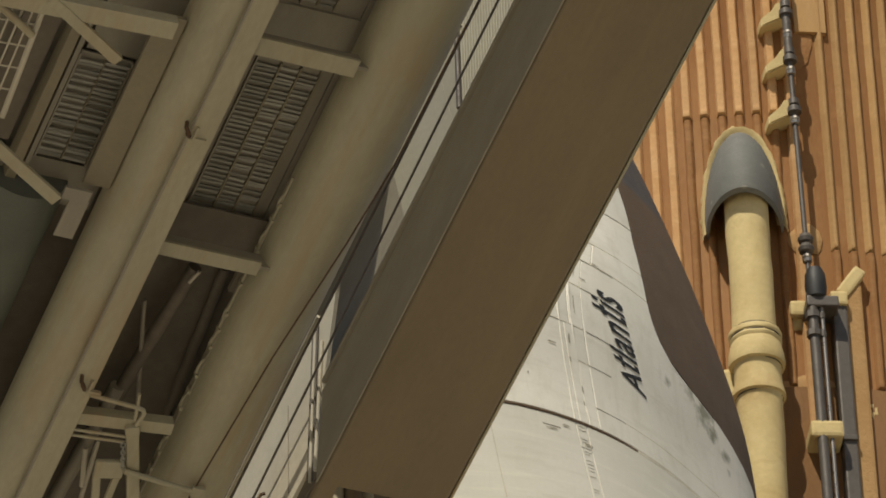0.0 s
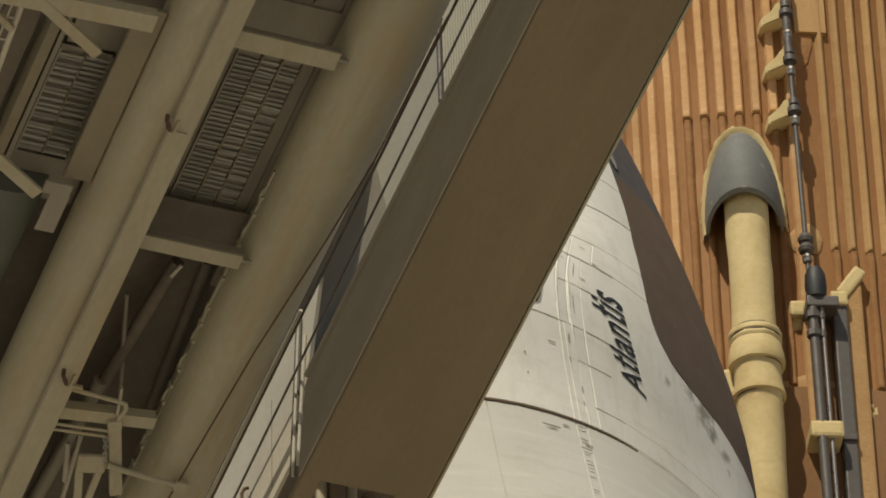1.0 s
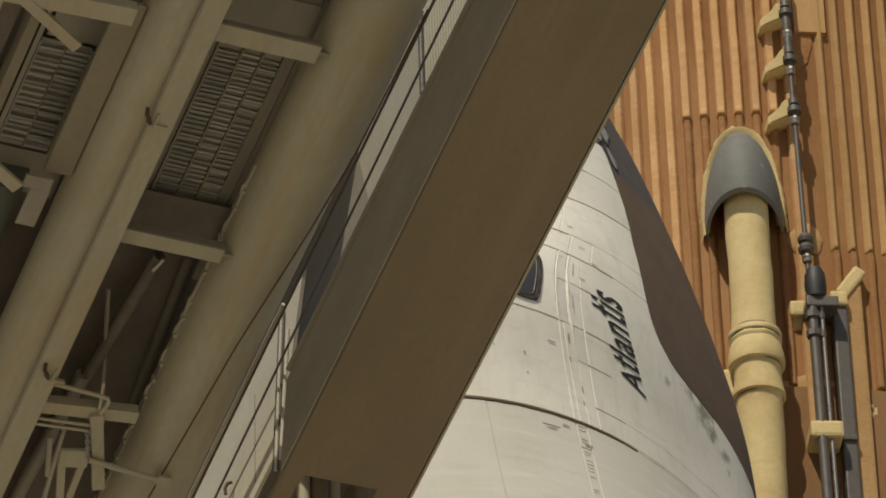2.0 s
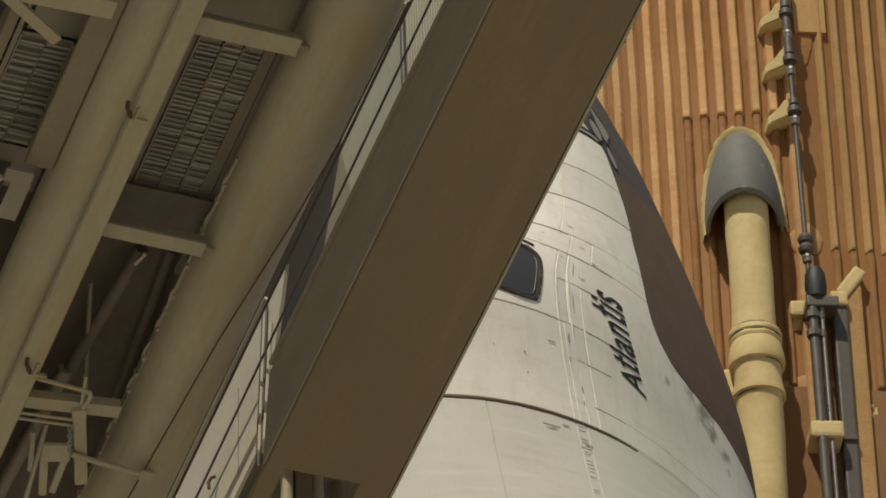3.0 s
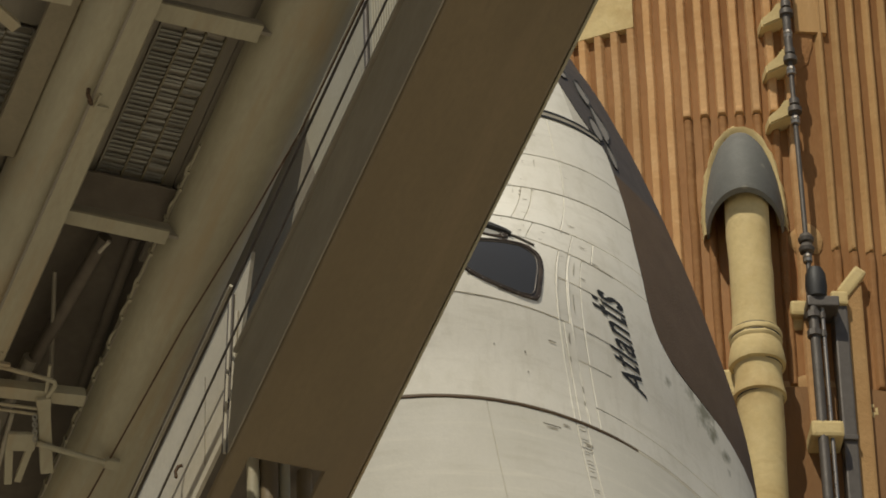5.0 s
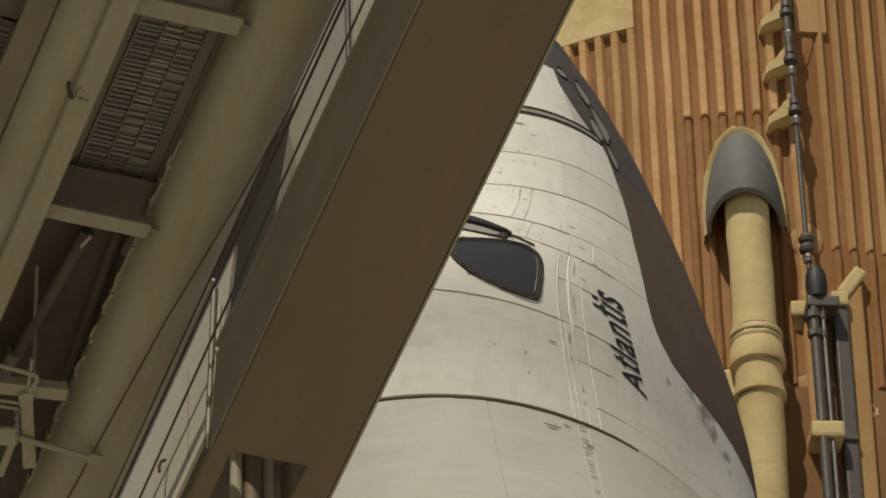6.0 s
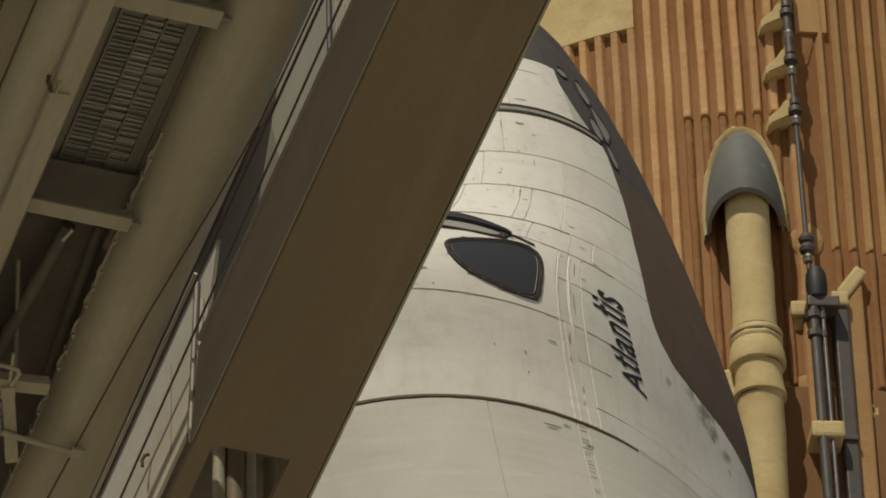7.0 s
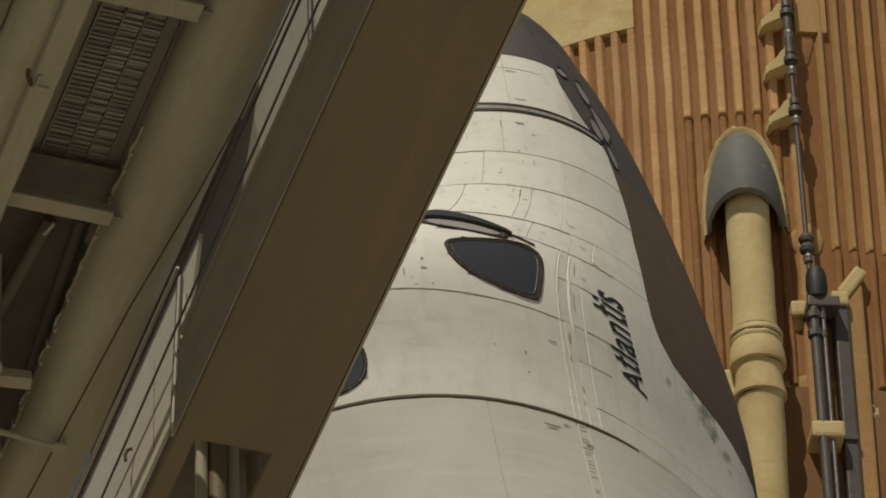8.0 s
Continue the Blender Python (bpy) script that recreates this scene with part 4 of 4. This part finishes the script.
# round vessel in the dark behind the first girder
part("drum", rod(deep(-1.30, 0.5, -0.62), deep(-1.30, -3.5, -0.62), 0.36, 40), material("dark drum", (0.11, 0.115, 0.09), (0.085, 0.09, 0.07), 0.6, 2.0, 30, 0.1), tower, "dark green-grey cylindrical vessel", smooth=True)
# inner pipework; the thick pipes have the bay's shade in their colour
line(0.04, -0.45, 0.40, -1.55, -0.6, 0.018, M_GREY, "pipe")
line(0.30, -0.05, 0.17, -1.42, -0.62, 0.055, M_SHADE, "pipe")
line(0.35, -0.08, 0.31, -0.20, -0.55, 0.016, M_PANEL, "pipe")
line(0.52, 0.0, 0.62, -1.5, -0.7, 0.04, M_SHADE, "pipe")
line(0.15, -1.3, 0.05, -3.0, -0.6, 0.06, M_GREY, "pipe")
line(0.2, -1.85, 0.3, -2.6, -0.55, 0.02, M_PANEL, "pipe")
# lower landing with its rails
landing = bar(0.0, -1.655, 0.745, -1.575, -0.04, 0.11, 0.1, M_PAINT, "landing_beam", label="beige landing beam with pipe rails")
part("rail", pipe_path([deep(*p, -0.02) for p in ((-0.1, -1.40), (0.42, -1.435), (0.455, -1.445), (0.475, -1.475), (0.47, -1.53), (0.455, -1.60))], 0.018, 10), M_PAINT, landing, smooth=True)
line(0.37, -1.30, 0.43, -1.56, -0.03, 0.014, M_PAINT, "rail", landing)
for y in (-1.745, -1.80):
    line(-0.05, y - 0.02, 0.47, y + 0.02, -0.03, 0.013, M_PAINT, "rail", landing)
part("post", box((-0.05, -0.72, -0.06), (0.05, 0.0, 0.0), 0.012, m=Matrix.Translation((0.45, -1.655, 0.0)) @ Matrix.Rotation(radians(21.4), 4, "Z")), M_PAINT, landing)
part("post_cap", box((-0.055, -0.06, -0.065), (0.055, 0.03, 0.006), 0.012, m=Matrix.Translation((0.45, -1.655, 0.0)) @ Matrix.Rotation(radians(21.4), 4, "Z")), M_PAINT, landing)
bm = bmesh.new()
for k in range(7):
    c, along = Vector((0.425 + 0.012 * k, -1.80 - 0.033 * k, 0.02)), Vector((0.012, -0.03, 0)).normalized()
    side = Vector((0, 0, 1)) if k % 2 else along.cross(Vector((0, 0, 1)))
    ring = [c + 0.026 * math.cos(i * math.pi / 5) * along + 0.015 * math.sin(i * math.pi / 5) * side for i in range(11)]
    pipe_path(ring, 0.006, 6, bm)
HANGING.append(tagged(part("chain", bm, M_GALV, smooth=True), "short steel chain hanging beside the landing post", "chain"))
part("bracket", box((0.0, -0.17, -0.05), (0.225, 0.0, 0.0), 0.02, m=Matrix.Translation((0.285, -2.005, 0.02)) @ Matrix.Rotation(radians(12), 4, "Z")), M_PAINT, landing)
for x0, y0, x1, y1, w in ((0.345, -2.14, 0.46, -2.50, 0.062), (0.50, -2.06, 0.52, -2.46, 0.055)):
    a, b = Vector((x0, y0, 0.0)), Vector((x1, y1, 0.0))
    part("bracket_leg", box((0, -w / 2, -0.04), ((b - a).length, w / 2, 0), 0.01, m=Matrix.Translation(a) @ Matrix.Rotation(math.atan2(b.y - a.y, b.x - a.x), 4, "Z")), M_PAINT, landing)
part("arm", rod((0.52, -2.03, 0.03), (1.10, -2.085, 0.03), 0.024, 12), M_PAINT, landing, smooth=True)
part("arm_end", box((1.09, -2.13, 0.0), (1.20, -2.04, 0.05), 0.01), M_PAINT, landing)
line(0.15, -1.93, 0.26, -2.30, -0.25, 0.022, M_PANEL, "post", landing)

# light wall cladding beside the box girder, with hand rails before it
cl = bmesh.new()
poly = [(-1.55, 0.0), (-0.65, -1.05), (-7, -1.05), (-7, 0.0)]
fr = [cl.verts.new((1.90, y, z)) for y, z in poly]
bk = [cl.verts.new((1.93, y, z)) for y, z in poly]
cl.faces.new(fr)
cl.faces.new(bk[::-1])
for k in range(4):
    cl.faces.new((fr[k], fr[(k + 1) % 4], bk[(k + 1) % 4], bk[k]))
clad = part("cladding", cl, M_PANEL, tower, "white wall cladding")
for a, b, r, mt in (((1.885, -1.102, -1.033), (1.885, -1.690, 0.141), 0.011, M_STEEL), ((1.885, -1.064, -1.023), (1.885, -1.657, 0.177), 0.015, M_PANEL), ((1.885, -1.036, -0.990), (1.885, -1.624, 0.213), 0.010, M_STEEL), ((1.885, -1.034, -0.783), (1.885, -1.548, 0.167), 0.016, M_PANEL)):
    part("jamb", rod(a, b, r, 10), mt, clad, smooth=True)
part("joint", rod((1.897, -1.749, -0.828), (1.897, -2.019, -0.095), 0.004, 6), M_GREY, clad)
bm = pipe_path([(1.87, -2.32, -0.42), (1.84, -2.34, -0.42), (1.82, -2.36, -0.38), (1.82, -2.37, -0.32)], 0.014, 8)
HANGING.append(tagged(part("hook", bm, M_RUST, smooth=True), "rusty iron hook hanging before the white cladding", "hook"))
# dark plate added to close the gap, shade put into its colour
part("backing", box((2.2, -8, -2.02), (3.2, 6, -2.0)), M_SHADE, tower)
# plate added to cast the shadow on the lower wall
part("canopy", box((1.4, -3.5, -1.80), (2.11, 0.35, -1.76)), M_GREY, tower, "grey plate added to shade the lower wall")
uw = part("upper_wall", box((2.12, 0.15, -3.4), (2.15, 1.1, -0.8)), M_SHEET, tower, "beige wall, smooth and corrugated")
part("sheet", box((2.12, 1.104, -3.4), (2.15, 5.0, -0.8)), M_SHEET, uw)
# the beige wall goes on here, greyed to put shade into its colour
part("lower_sheet", box((2.12, -3.0, -3.4), (2.15, 0.146, -0.8)), M_GREY, uw, "lower wall sheet greyed in place of shade")
part("bottom_edge", rod((2.112, 0.15, -0.80), (2.112, 5.0, -0.80), 0.009, 8), M_PANEL, uw)
for k in range(60):
    a = Vector((2.118, 1.25 + 0.05 * k, -0.75))
    part("rib", rod(a, a + UP * 2.2, 0.009, 5), M_SHEET, uw)
hr = line(1.415, 3.6, 1.425, -2.6, -0.5, 0.012, M_STEEL, "hand_rail", label="thin dark steel hand rail")
line(1.545, 3.6, 1.60, -2.6, -0.5, 0.010, M_STEEL, "rail", hr)
# two pale rails stand for sunlit edges, the sun put into their colour
line(1.69, 3.6, 1.68, 1.2, -0.5, 0.008, M_PANEL, "rail", hr)
line(1.375, 2.62, 1.375, 1.2, -0.5, 0.010, M_PANEL, "rail", hr)
line(1.397, -0.25, 1.397, -3.0, -0.5, 0.015, M_PANEL, "rail", hr)
upright(1.665, 1.90, -0.5, 0.80, 0.023, M_STEEL, "post", hr)
# legs down to the pad
for x in (-0.3, 2.5):
    a = Vector((x, -6.6, -0.4))
    part("leg", rod(a, a - UP * (TOWER_0 @ a).z, 0.35, 24), M_PAINT, tower, smooth=True)


def motions():
    rows = [(float(k), swing(k)) for k in range(9)]
    for moved in (tower, *HANGING):
        walk(moved, rows)


motions()
